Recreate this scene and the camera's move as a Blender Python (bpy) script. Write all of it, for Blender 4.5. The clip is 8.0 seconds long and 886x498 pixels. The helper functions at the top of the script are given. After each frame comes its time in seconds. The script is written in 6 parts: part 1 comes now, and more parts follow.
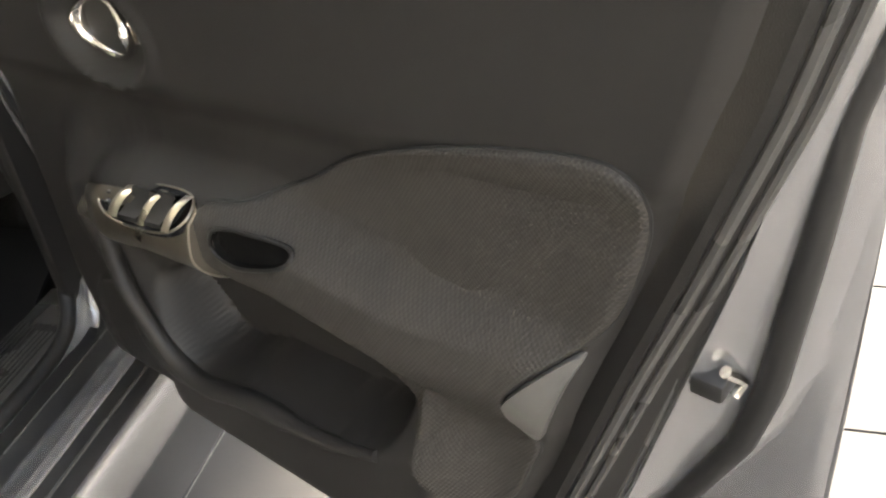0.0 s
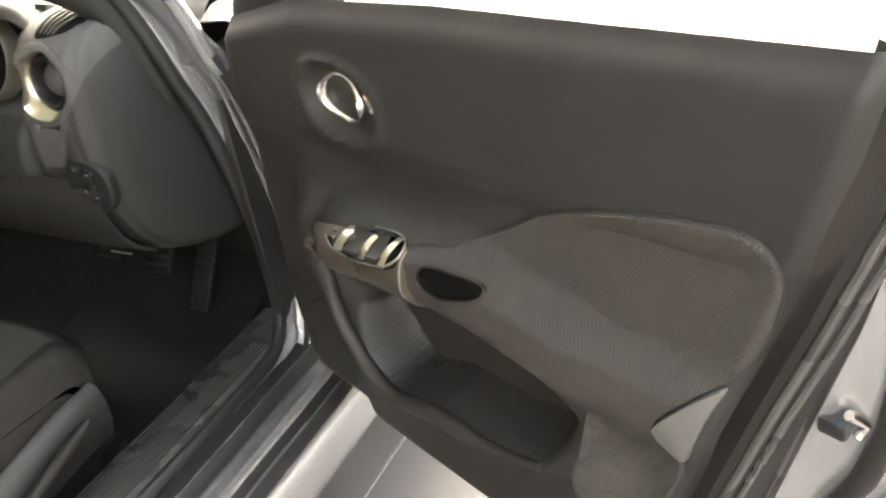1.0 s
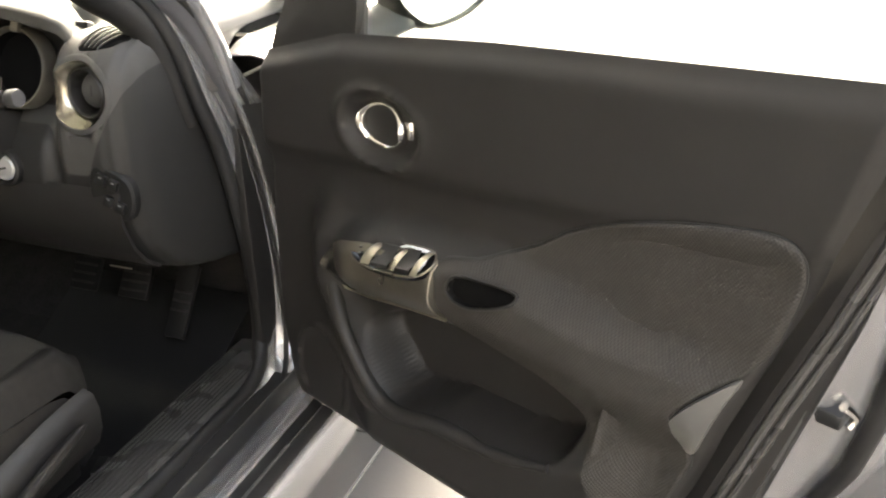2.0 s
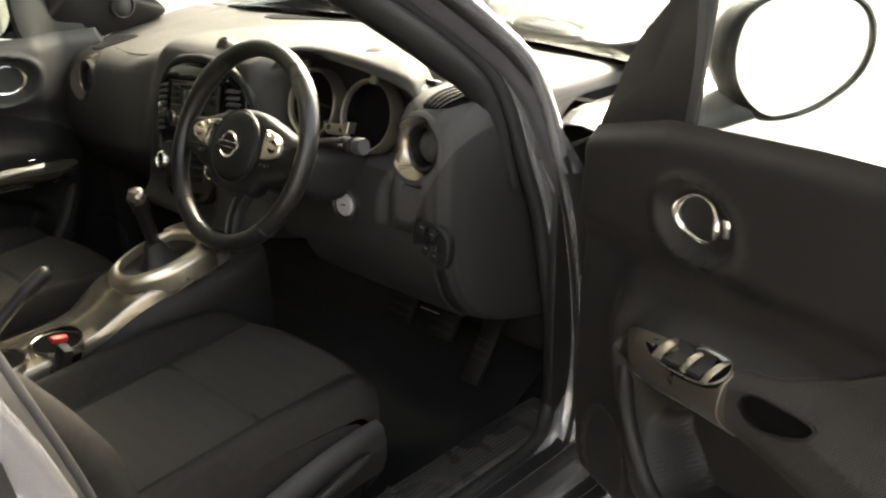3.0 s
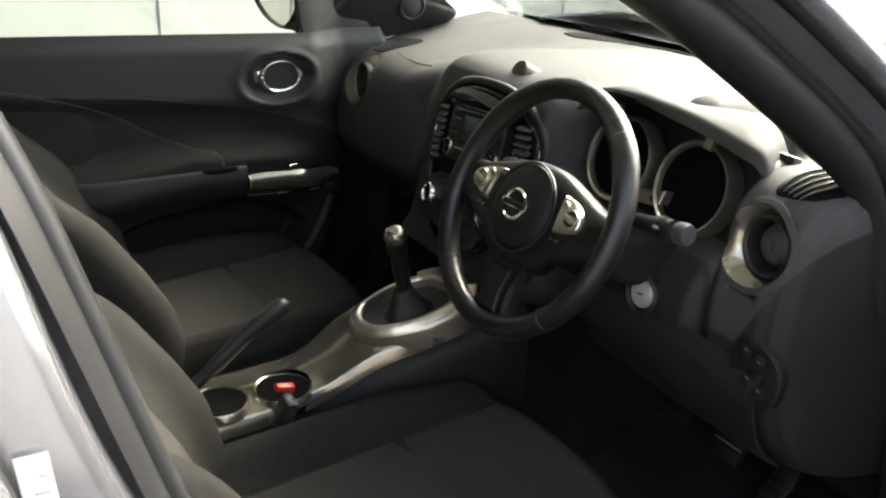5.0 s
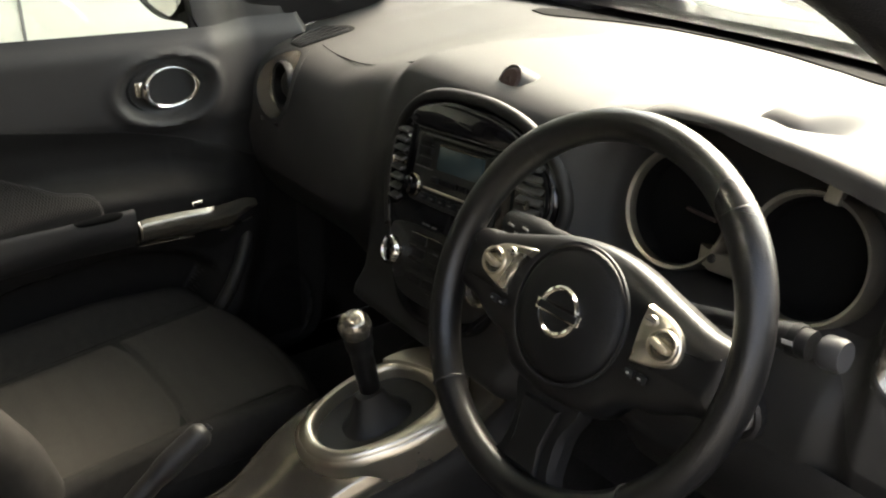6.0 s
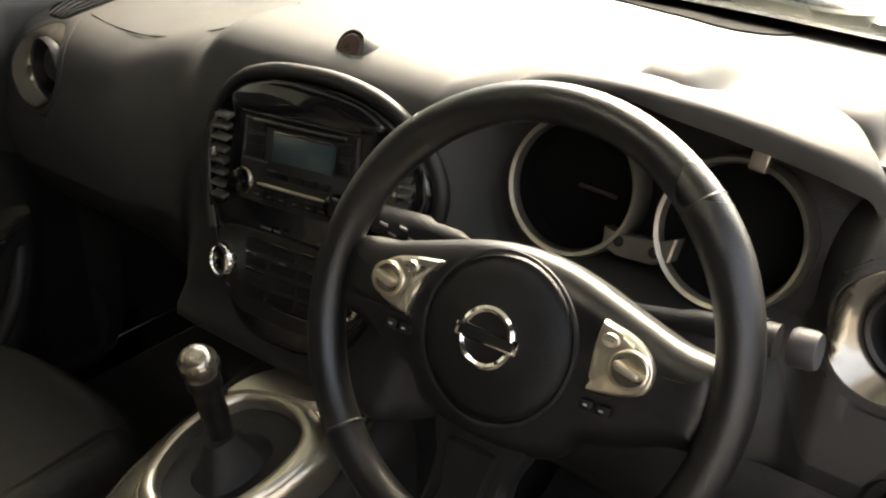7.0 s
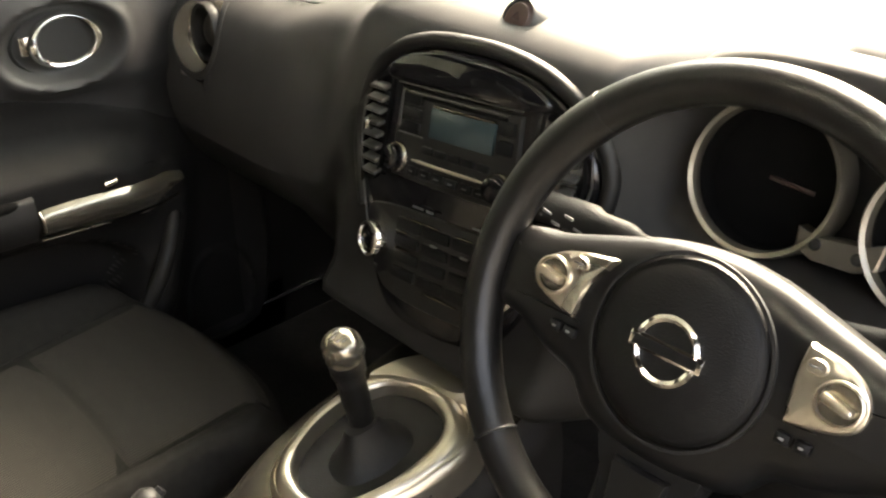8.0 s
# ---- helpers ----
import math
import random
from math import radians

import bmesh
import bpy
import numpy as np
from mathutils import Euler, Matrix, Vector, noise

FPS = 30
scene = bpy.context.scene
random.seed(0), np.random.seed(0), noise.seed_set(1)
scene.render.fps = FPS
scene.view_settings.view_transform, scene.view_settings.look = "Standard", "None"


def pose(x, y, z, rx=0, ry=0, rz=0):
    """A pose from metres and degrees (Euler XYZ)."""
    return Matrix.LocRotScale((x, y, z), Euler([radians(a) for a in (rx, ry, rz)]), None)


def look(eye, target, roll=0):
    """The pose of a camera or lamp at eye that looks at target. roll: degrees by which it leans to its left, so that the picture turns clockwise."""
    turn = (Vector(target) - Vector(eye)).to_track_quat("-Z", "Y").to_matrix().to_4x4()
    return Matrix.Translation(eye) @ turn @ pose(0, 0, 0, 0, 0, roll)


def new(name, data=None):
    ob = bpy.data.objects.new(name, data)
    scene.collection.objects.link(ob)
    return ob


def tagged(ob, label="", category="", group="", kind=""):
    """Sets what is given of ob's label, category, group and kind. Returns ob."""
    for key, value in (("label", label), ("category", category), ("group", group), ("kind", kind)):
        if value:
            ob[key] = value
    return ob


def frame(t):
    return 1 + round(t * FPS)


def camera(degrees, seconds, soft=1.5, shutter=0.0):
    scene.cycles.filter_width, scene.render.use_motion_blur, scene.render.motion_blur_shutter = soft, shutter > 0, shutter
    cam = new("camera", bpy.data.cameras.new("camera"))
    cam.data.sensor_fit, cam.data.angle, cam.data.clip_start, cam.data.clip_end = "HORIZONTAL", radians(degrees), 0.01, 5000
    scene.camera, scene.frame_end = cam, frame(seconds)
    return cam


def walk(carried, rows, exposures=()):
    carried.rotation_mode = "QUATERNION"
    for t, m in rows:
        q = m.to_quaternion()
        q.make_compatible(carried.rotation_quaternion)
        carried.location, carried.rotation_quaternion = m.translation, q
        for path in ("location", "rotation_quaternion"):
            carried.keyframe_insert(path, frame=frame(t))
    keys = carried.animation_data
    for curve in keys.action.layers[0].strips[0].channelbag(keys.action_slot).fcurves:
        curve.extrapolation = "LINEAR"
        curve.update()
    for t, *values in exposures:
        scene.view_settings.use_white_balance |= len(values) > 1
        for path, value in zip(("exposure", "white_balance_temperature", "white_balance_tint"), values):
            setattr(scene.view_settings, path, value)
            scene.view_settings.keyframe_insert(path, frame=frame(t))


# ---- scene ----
cam = camera(51.0, 8.0, 2.2, 0.12)
PATH = [
    (0, (1.755, -0.564, 1.343), (1.22, 0.984, 0.195), -7.1),
    (0.5, (1.83, -0.61, 1.382), (0.996, 0.812, 0.25), -12.8),
    (1, (1.8, -0.718, 1.448), (0.935, 0.766, 0.424), -9.5),
    (1.2, (1.745, -0.811, 1.418), (0.995, 0.796, 0.493), -5.8),
    (2.3, (1.668, -0.949, 1.431), (0.994, 0.732, 0.582), -0.8),
    (2.5, (1.658, -0.942, 1.451), (0.834, 0.679, 0.618), -1.2),
    (3, (1.699, -0.89, 1.469), (0.429, 0.455, 0.706), -1.0),
    (3.5, (1.712, -0.84, 1.485), (0.255, 0.27, 0.679), -2.4),
    (4, (1.698, -0.82, 1.48), (0.136, 0.141, 0.681), -2.4),
    (4.5, (1.617, -0.784, 1.484), (-0.004, 0.071, 0.683), -2.2),
    (5, (1.35, -0.72, 1.464), (-0.229, 0.235, 0.693), 2.4),
    (5.2, (1.215, -0.693, 1.462), (-0.305, 0.343, 0.679), 2.4),
    (6.3, (0.805, -0.494, 1.415), (-0.573, 0.656, 0.533), 0.9),
    (6.5, (0.761, -0.486, 1.407), (-0.519, 0.755, 0.5), 1.3),
    (7, (0.678, -0.485, 1.399), (-0.385, 0.931, 0.47), 1.9),
    (7.3, (0.653, -0.475, 1.376), (-0.381, 0.949, 0.426), 3.5),
    (7.5, (0.634, -0.476, 1.382), (-0.4, 0.937, 0.417), 3.1),
    (8, (0.617, -0.447, 1.377), (-0.646, 0.752, 0.393), 0.3),
]
EXPOSURES = [(0.0, 5.0, 7300, 9), (0.6, 5.35, 7300, 9), (1.2, 5.6, 7400, 8), (2.5, 4.6, 7400, 11), (3.5, 4.1, 7400, 8), (4.5, 3.85, 7300, 7), (5.0, 3.9, 6500, 9), (6.5, 4.05, 7200, 12), (7.0, 4.15, 7300, 13), (7.5, 4.45, 7400, 13), (8.0, 4.85, 7500, 13)]
walk(cam, [(t, look(eye, target, roll)) for t, eye, target, roll in PATH], EXPOSURES)

# ---- light: hazy sky and low soft sun in front of an added, unseen canopy ----
world = bpy.data.worlds.new("world")
scene.world = world
world.use_nodes = True
wn, wl = world.node_tree.nodes, world.node_tree.links
sky = wn.new("ShaderNodeTexSky")
sky.sky_type = "NISHITA"
sky.sun_disc = False
sky.sun_elevation = radians(35)
sky.sun_rotation = radians(-16)
sky.dust_density = 5.0
hue = wn.new("ShaderNodeHueSaturation")
hue.inputs["Saturation"].default_value = 0.6
wl.new(sky.outputs[0], hue.inputs["Color"])
wl.new(hue.outputs[0], wn["Background"].inputs["Color"])
wn["Background"].inputs["Strength"].default_value = 0.098
sun_data = bpy.data.lights.new("sun", "SUN")
sun_data.energy, sun_data.angle, sun_data.color = 0.85, radians(28), (1.0, 0.90, 0.74)
sun = new("sun", sun_data)
sun.matrix_world = look((-2.2, 7.6, 5.6), (0, 0, 0))


# ---- materials ----
def material(name, colour, rough=0.5, metal=0.0, spec=0.5, vary=0.15, scale=30.0, bump=0.0, bump_scale=400.0, coat=0.0, sheen=0.06):
    """A surface with fine and coarse variation of tone and a fine relief."""
    m = bpy.data.materials.new(name)
    m.use_nodes = True
    n, l = m.node_tree.nodes, m.node_tree.links
    b = n["Principled BSDF"]
    b.inputs["Roughness"].default_value, b.inputs["Metallic"].default_value = rough, metal
    b.inputs["Specular IOR Level"].default_value = spec
    b.inputs["Coat Weight"].default_value = coat
    b.inputs["Coat Roughness"].default_value = 0.04
    tc = n.new("ShaderNodeTexCoord")
    fine, coarse = n.new("ShaderNodeTexNoise"), n.new("ShaderNodeTexNoise")
    fine.inputs["Scale"].default_value, coarse.inputs["Scale"].default_value = scale, scale / 8
    fine.inputs["Detail"].default_value = coarse.inputs["Detail"].default_value = 3
    for tex in (fine, coarse):
        l.new(tc.outputs["Object"], tex.inputs["Vector"])
    add = n.new("ShaderNodeMath")
    l.new(fine.outputs["Fac"], add.inputs[0])
    l.new(coarse.outputs["Fac"], add.inputs[1])
    ramp = n.new("ShaderNodeMapRange")
    ramp.inputs["From Min"].default_value, ramp.inputs["From Max"].default_value = 0.6, 1.4
    ramp.inputs["To Min"].default_value, ramp.inputs["To Max"].default_value = 1 - vary, 1 + vary
    l.new(add.outputs[0], ramp.inputs["Value"])
    mul = n.new("ShaderNodeMix")
    mul.data_type, mul.blend_type = "RGBA", "MULTIPLY"
    mul.inputs["Factor"].default_value = 1.0
    mul.inputs["A"].default_value = (*colour, 1)
    l.new(ramp.outputs[0], mul.inputs["B"])
    l.new(mul.outputs["Result"], b.inputs["Base Color"])
    rr = n.new("ShaderNodeMapRange")
    rr.inputs["From Min"].default_value, rr.inputs["From Max"].default_value = 0.3, 0.7
    rr.inputs["To Min"].default_value, rr.inputs["To Max"].default_value = max(rough - sheen, 0.0), rough + sheen
    l.new(coarse.outputs["Fac"], rr.inputs["Value"])
    l.new(rr.outputs[0], b.inputs["Roughness"])
    if bump:
        grain, bp = n.new("ShaderNodeTexVoronoi"), n.new("ShaderNodeBump")
        grain.inputs["Scale"].default_value = bump_scale
        bp.inputs["Strength"].default_value, bp.inputs["Distance"].default_value = bump, 0.001
        l.new(tc.outputs["Object"], grain.inputs["Vector"])
        l.new(grain.outputs["Distance"], bp.inputs["Height"])
        l.new(bp.outputs[0], b.inputs["Normal"])
    return m


def weave(name, colour, pitch, across, up, dark=0.55, rough=0.9):
    """A woven cloth with a diagonal dot pattern."""
    m = material(name, colour, rough, spec=0.2, vary=0.12, scale=60)
    n, l = m.node_tree.nodes, m.node_tree.links
    b = n["Principled BSDF"]
    tc, bp = n.new("ShaderNodeTexCoord"), n.new("ShaderNodeBump")
    waves = []
    for sign in (1, -1):
        dot, mul, sine = n.new("ShaderNodeVectorMath"), n.new("ShaderNodeMath"), n.new("ShaderNodeMath")
        dot.operation, mul.operation, sine.operation = "DOT_PRODUCT", "MULTIPLY", "SINE"
        dot.inputs[1].default_value = Vector(across) * 1.0 + Vector(up) * (0.75 * sign)
        mul.inputs[1].default_value = 2 * math.pi * pitch
        l.new(tc.outputs["Object"], dot.inputs[0])
        l.new(dot.outputs["Value"], mul.inputs[0])
        l.new(mul.outputs[0], sine.inputs[0])
        waves.append(sine)
    both = n.new("ShaderNodeMath")
    both.operation = "ADD"
    l.new(waves[0].outputs[0], both.inputs[0])
    l.new(waves[1].outputs[0], both.inputs[1])
    bp.inputs["Strength"].default_value, bp.inputs["Distance"].default_value = 0.25, 0.002
    l.new(both.outputs[0], bp.inputs["Height"])
    l.new(bp.outputs[0], b.inputs["Normal"])
    old = b.inputs["Base Color"].links[0].from_socket
    mix, rg = n.new("ShaderNodeMix"), n.new("ShaderNodeMapRange")
    mix.data_type, mix.blend_type = "RGBA", "MULTIPLY"
    mix.inputs["Factor"].default_value = 1.0
    rg.inputs["From Min"].default_value, rg.inputs["From Max"].default_value = -1.2, 1.2
    rg.inputs["To Min"].default_value, rg.inputs["To Max"].default_value = dark, 2.07 - dark
    l.new(both.outputs[0], rg.inputs["Value"])
    l.new(old, mix.inputs["A"])
    l.new(rg.outputs[0], mix.inputs["B"])
    l.new(mix.outputs["Result"], b.inputs["Base Color"])
    return m


# Dash plastic darkened to carry the light's fade downwards and at the end.
DASH_SHADED = material("dash_plastic_shaded", (0.017, 0.0167, 0.016), 0.55, spec=0.3, vary=0.1, scale=25, bump=0.2, bump_scale=1200)
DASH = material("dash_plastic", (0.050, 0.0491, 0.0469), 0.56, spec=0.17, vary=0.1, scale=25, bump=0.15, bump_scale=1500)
TRIM = material("door_plastic", (0.0203, 0.0193, 0.0184), 0.55, spec=0.3, vary=0.1, scale=18, bump=0.12, bump_scale=1500)
LOWER = material("lower_plastic", (0.012, 0.0115, 0.011), 0.5, spec=0.4, vary=0.12, scale=25, bump=0.3, bump_scale=700)
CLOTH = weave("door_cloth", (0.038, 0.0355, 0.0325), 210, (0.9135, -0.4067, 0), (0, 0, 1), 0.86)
# Door cloth again, weave turned for the shut door, darkened for its shade.
CLOTH_SHADED = weave("door_cloth_shaded", (0.014, 0.013, 0.012), 210, (0, 1, 0), (0, 0, 1), 0.72)
SEAT = weave("seat_cloth", (0.034, 0.031, 0.0265), 235, (1.0, 0.0, 0.0), (0.0, 0.06, 0.06), 0.62)
SEAT_SIDE = material("seat_side_cloth", (0.021, 0.0197, 0.018), 0.92, spec=0.06, vary=0.2, scale=80, bump=0.5, bump_scale=1200)
LEATHER = material("wheel_leather", (0.008, 0.0078, 0.0076), 0.31, spec=0.42, vary=0.2, scale=40, bump=0.18, bump_scale=900)
SPOKE = material("spoke_plastic", (0.006, 0.006, 0.0062), 0.37, spec=0.36, vary=0.1, scale=30, bump=0.06, bump_scale=1200)
BRONZE = material("armrest_lacquer", (0.22, 0.20, 0.165), 0.30, 0.8, vary=0.06, scale=60, coat=0.4)
AIRBAG = material("hub_plastic", (0.006, 0.006, 0.006), 0.55, spec=0.24, vary=0.1, scale=40, bump=0.3, bump_scale=900)
CHROME = material("chrome", (0.82, 0.80, 0.76), 0.08, 1.0, vary=0.04, scale=20)
SATIN = material("satin_silver", (0.62, 0.575, 0.48), 0.30, 0.95, vary=0.06, scale=60)
GUNMETAL = material("gunmetal_lacquer", (0.31, 0.28, 0.225), 0.20, 0.85, vary=0.08, scale=90)
PIANO = material("gloss_black", (0.007, 0.007, 0.008), 0.09, spec=0.5, vary=0.1, scale=20)
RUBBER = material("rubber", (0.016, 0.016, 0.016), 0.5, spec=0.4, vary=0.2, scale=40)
SEAL = material("glossy_seal_rubber", (0.06, 0.059, 0.056), 0.28, spec=0.6, vary=0.15, scale=40)
PAINT = material("grey_metallic_paint", (0.38, 0.38, 0.385), 0.26, 0.74, vary=0.04, scale=200, coat=1.0, sheen=0.01)
CARPET = material("carpet", (0.026, 0.0245, 0.023), 1.0, spec=0.1, vary=0.4, scale=200, bump=0.8, bump_scale=500)
RED = material("red_plastic", (0.55, 0.03, 0.025), 0.4, vary=0.08)
PAPER = material("white_sticker", (0.8, 0.79, 0.74), 0.6, vary=0.05)
INK = material("grey_ink", (0.12, 0.12, 0.12), 0.7, vary=0.1)
PRINT = material("faint_print", (0.42, 0.42, 0.40), 0.7, vary=0.2)
# Near-black for recesses and dial faces; the recesses' shade is in the colour.
RECESS_BLACK = material("recess_shade_black", (0.004, 0.004, 0.004), 0.9, spec=0.06, vary=0.2)
LOCK = material("pale_lock_face", (0.40, 0.40, 0.385), 0.35, 0.3, vary=0.06, scale=60)
LOUVRE = material("louvre_plastic", (0.06, 0.058, 0.054), 0.3, spec=0.6, vary=0.1)
WHITE_INK = material("white_ink", (0.30, 0.295, 0.28), 0.6, vary=0.1)
SCREEN = material("radio_display", (0.030, 0.048, 0.052), 0.25, spec=0.5, vary=0.06, scale=15)
LENS_GREY = material("door_lamp_lens", (0.10, 0.098, 0.092), 0.35, vary=0.06, scale=60)
TILE = material("floor_tile", (0.023, 0.0235, 0.025), 0.55, spec=0.2, vary=0.14, scale=6, bump=0.1, bump_scale=120)
GROUT = material("grout", (0.20, 0.195, 0.18), 0.9, vary=0.2, scale=30)
WALL = material("cream_wall", (0.76, 0.74, 0.62), 0.7, vary=0.05, scale=4)
CANOPY_PALE = material("canopy_pale", (0.55, 0.54, 0.50), 0.8, vary=0.06, scale=3)
DARK_WALL = material("added_wall_grey", (0.30, 0.30, 0.30), 0.8, vary=0.1, scale=3)
DIALRING = material("dial_ring_silver", (0.34, 0.315, 0.265), 0.34, 0.9, vary=0.08, scale=60)
DARK_TRIM = material("dark_door_insert", (0.010, 0.0095, 0.009), 0.75, spec=0.15, vary=0.15, scale=40, bump=0.3, bump_scale=900)
STALK_TIP = material("stalk_tip_grey", (0.032, 0.032, 0.033), 0.55, vary=0.1)
HAZARD = material("hazard_button_red", (0.050, 0.024, 0.020), 0.45, vary=0.15)
PLUG = material("grey_plug", (0.06, 0.06, 0.065), 0.6, vary=0.1)
GRAPHITE = material("wheel_paint", (0.3, 0.3, 0.31), 0.35, 0.7, vary=0.1)
NEEDLE = material("needle_red", (0.016, 0.004, 0.004), 0.5, vary=0.05)


def glass_material(name, colour, rough=0.0):
    m = bpy.data.materials.new(name)
    m.use_nodes = True
    n, l = m.node_tree.nodes, m.node_tree.links
    out = n["Material Output"]
    n.remove(n["Principled BSDF"])
    clear, gloss, mix, fres = (n.new("ShaderNodeBsdf" + k) if k[0] != "_" else n.new("ShaderNode" + k[1:]) for k in ("Transparent", "Glossy", "_MixShader", "_LayerWeight"))
    clear.inputs["Color"].default_value = (*colour, 1)
    gloss.inputs["Roughness"].default_value = rough
    power, scale_ = n.new("ShaderNodeMath"), n.new("ShaderNodeMath")
    power.operation, scale_.operation = "POWER", "MULTIPLY_ADD"
    power.inputs[1].default_value = 4.0
    scale_.inputs[1].default_value, scale_.inputs[2].default_value = 0.8, 0.04
    l.new(fres.outputs["Facing"], power.inputs[0])
    l.new(power.outputs[0], scale_.inputs[0])
    l.new(scale_.outputs[0], mix.inputs[0])
    l.new(clear.outputs[0], mix.inputs[1])
    l.new(gloss.outputs[0], mix.inputs[2])
    l.new(mix.outputs[0], out.inputs["Surface"])
    return m


GLASS = glass_material("clear_glass", (0.93, 0.97, 0.94))
DARK_GLASS = glass_material("tinted_glass", (0.10, 0.10, 0.09))


# ---- mesh tools ----
def spline(points, n, closed=False):
    """n points along a smooth curve through the given ones, evenly spread over the stretches."""
    p = [Vector(q) for q in points]
    k = len(p)
    spans = k if closed else k - 1
    out = []
    for i in range(n):
        u = i * spans / (n if closed else n - 1)
        j = min(int(u), spans - 1)
        f = u - j
        if closed:
            a, b, c, d = (p[(j + o) % k] for o in (-1, 0, 1, 2))
        else:
            a, b, c, d = p[max(j - 1, 0)], p[j], p[j + 1], p[min(j + 2, k - 1)]
        out.append(0.5 * (2 * b + (c - a) * f + (2 * a - 5 * b + 4 * c - d) * f * f + (3 * b - a - 3 * c + d) * f ** 3))
    return out


def skin(rows, closed=False, ends=False, round_=False):
    """A mesh over rows of points; closed joins each row's ends, round_ joins the last row to the first."""
    bm = bmesh.new()
    grid = [[bm.verts.new(v) for v in row] for row in rows]
    n = len(grid[0])
    pairs = list(zip(grid, grid[1:])) + ([(grid[-1], grid[0])] if round_ else [])
    for a, b in pairs:
        for i in range(n if closed else n - 1):
            try:
                bm.faces.new((a[i], a[(i + 1) % n], b[(i + 1) % n], b[i]))
            except ValueError:
                pass
    if ends and closed:
        for row in (grid[0], grid[-1]):
            c = bm.verts.new(sum((v.co for v in row), Vector()) / n)
            for i in range(n):
                bm.faces.new((row[i], row[(i + 1) % n], c))
    bmesh.ops.recalc_face_normals(bm, faces=bm.faces)
    return bm


def shell(rows, thick, closed=False):
    """A sheet of real thickness, grown along its normals."""
    bm = skin(rows, closed)
    bm.normal_update()
    bmesh.ops.solidify(bm, geom=bm.faces[:], thickness=thick)
    return bm


def tube(points, radius, n=10, closed=False, flat=1.0):
    """A round bar along points; radius may be a list."""
    p = [Vector(q) for q in points]
    k = len(p)
    radii = radius if isinstance(radius, (list, tuple)) else [radius] * k
    rows, up = [], None
    for i in range(k):
        a, b = (p[(i - 1) % k], p[(i + 1) % k]) if closed else (p[max(i - 1, 0)], p[min(i + 1, k - 1)])
        t = (b - a).normalized()
        if up is None:
            up = t.orthogonal().normalized()
        up = (up - t * up.dot(t)).normalized()
        side = t.cross(up)
        rows.append([p[i] + radii[i] * (math.cos(2 * math.pi * j / n) * up + flat * math.sin(2 * math.pi * j / n) * side) for j in range(n)])
    return skin(rows, True, not closed, closed)


def lathe(profile, m=Matrix(), n=32, sx=1.0, sy=1.0):
    """Turns (radius, height) pairs about z."""
    rows = [[m @ Vector((r * sx * math.cos(2 * math.pi * j / n), r * sy * math.sin(2 * math.pi * j / n), h)) for j in range(n)] for r, h in profile]
    return skin(rows, True, True)


def ring(profile, m=Matrix(), n=40, sx=1.0, sy=1.0):
    """Turns a closed (radius, height) outline about z."""
    rows = [[m @ Vector((r * sx * math.cos(2 * math.pi * j / n), r * sy * math.sin(2 * math.pi * j / n), h)) for j in range(n)] for r, h in profile]
    return skin(rows, True, False, True)


def block(size, m=Matrix(), bevel=0.004, segments=2):
    bm = bmesh.new()
    bmesh.ops.create_cube(bm, size=1.0, matrix=Matrix.Diagonal((*size, 1)))
    if bevel:
        bmesh.ops.bevel(bm, geom=bm.edges[:], offset=min(bevel, min(size) * 0.45), segments=segments, affect="EDGES", profile=0.5)
    bmesh.ops.transform(bm, matrix=m, verts=bm.verts)
    return bm


def plate(outline, depth, m=Matrix(), bevel=0.002, dome=0.0):
    """A slab over a flat outline (x, y), from z = 0 down to -depth, its upper rim rounded."""
    bm = bmesh.new()
    c = sum((Vector((x, y)) for x, y in outline), Vector((0, 0))) / len(outline)
    n = len(outline)
    rows = []
    for f, h in ((1, -depth), (1, -bevel), (None, 0)):
        row = []
        for x, y in outline:
            q = Vector((x, y))
            if f is None:
                q = q + (c - q).normalized() * bevel
            row.append(bm.verts.new((q.x, q.y, h)))
        rows.append(row)
    last = rows[-1]
    if dome:
        mid = [bm.verts.new((c.x + (v.co.x - c.x) * 0.6, c.y + (v.co.y - c.y) * 0.6, dome * 0.75)) for v in last]
        rows.append(mid)
        last = mid
    for a, b in zip(rows, rows[1:]):
        for i in range(n):
            bm.faces.new((a[i], a[(i + 1) % n], b[(i + 1) % n], b[i]))
    top = bm.verts.new((c.x, c.y, dome))
    bot = bm.verts.new((c.x, c.y, -depth))
    for i in range(n):
        bm.faces.new((last[i], last[(i + 1) % n], top))
        bm.faces.new((rows[0][(i + 1) % n], rows[0][i], bot))
    bmesh.ops.transform(bm, matrix=m, verts=bm.verts)
    bmesh.ops.recalc_face_normals(bm, faces=bm.faces)
    return bm


def join(*many):
    """One bmesh out of several."""
    whole = bmesh.new()
    for bm in many:
        tmp = bpy.data.meshes.new("tmp")
        bm.to_mesh(tmp)
        whole.from_mesh(tmp)
        bpy.data.meshes.remove(tmp)
        bm.free()
    return whole


def part(name, bm, mat, parent=None, label="", angle=40):
    """Links a bmesh as one smooth-shaded mesh object under its thing."""
    bmesh.ops.recalc_face_normals(bm, faces=bm.faces[:])
    me = bpy.data.meshes.new(name)
    bm.to_mesh(me)
    bm.free()
    me.materials.append(mat)
    for p in me.polygons:
        p.use_smooth = True
    me.set_sharp_from_angle(angle=radians(angle))
    ob = new(name, me)
    ob.parent = parent
    if label:
        ob["label"] = label
    return ob


def frame_of(origin, x, y, z):
    """A pose from an origin and three axes."""
    m = Matrix((x, y, z)).transposed().to_4x4()
    m.translation = origin
    return m


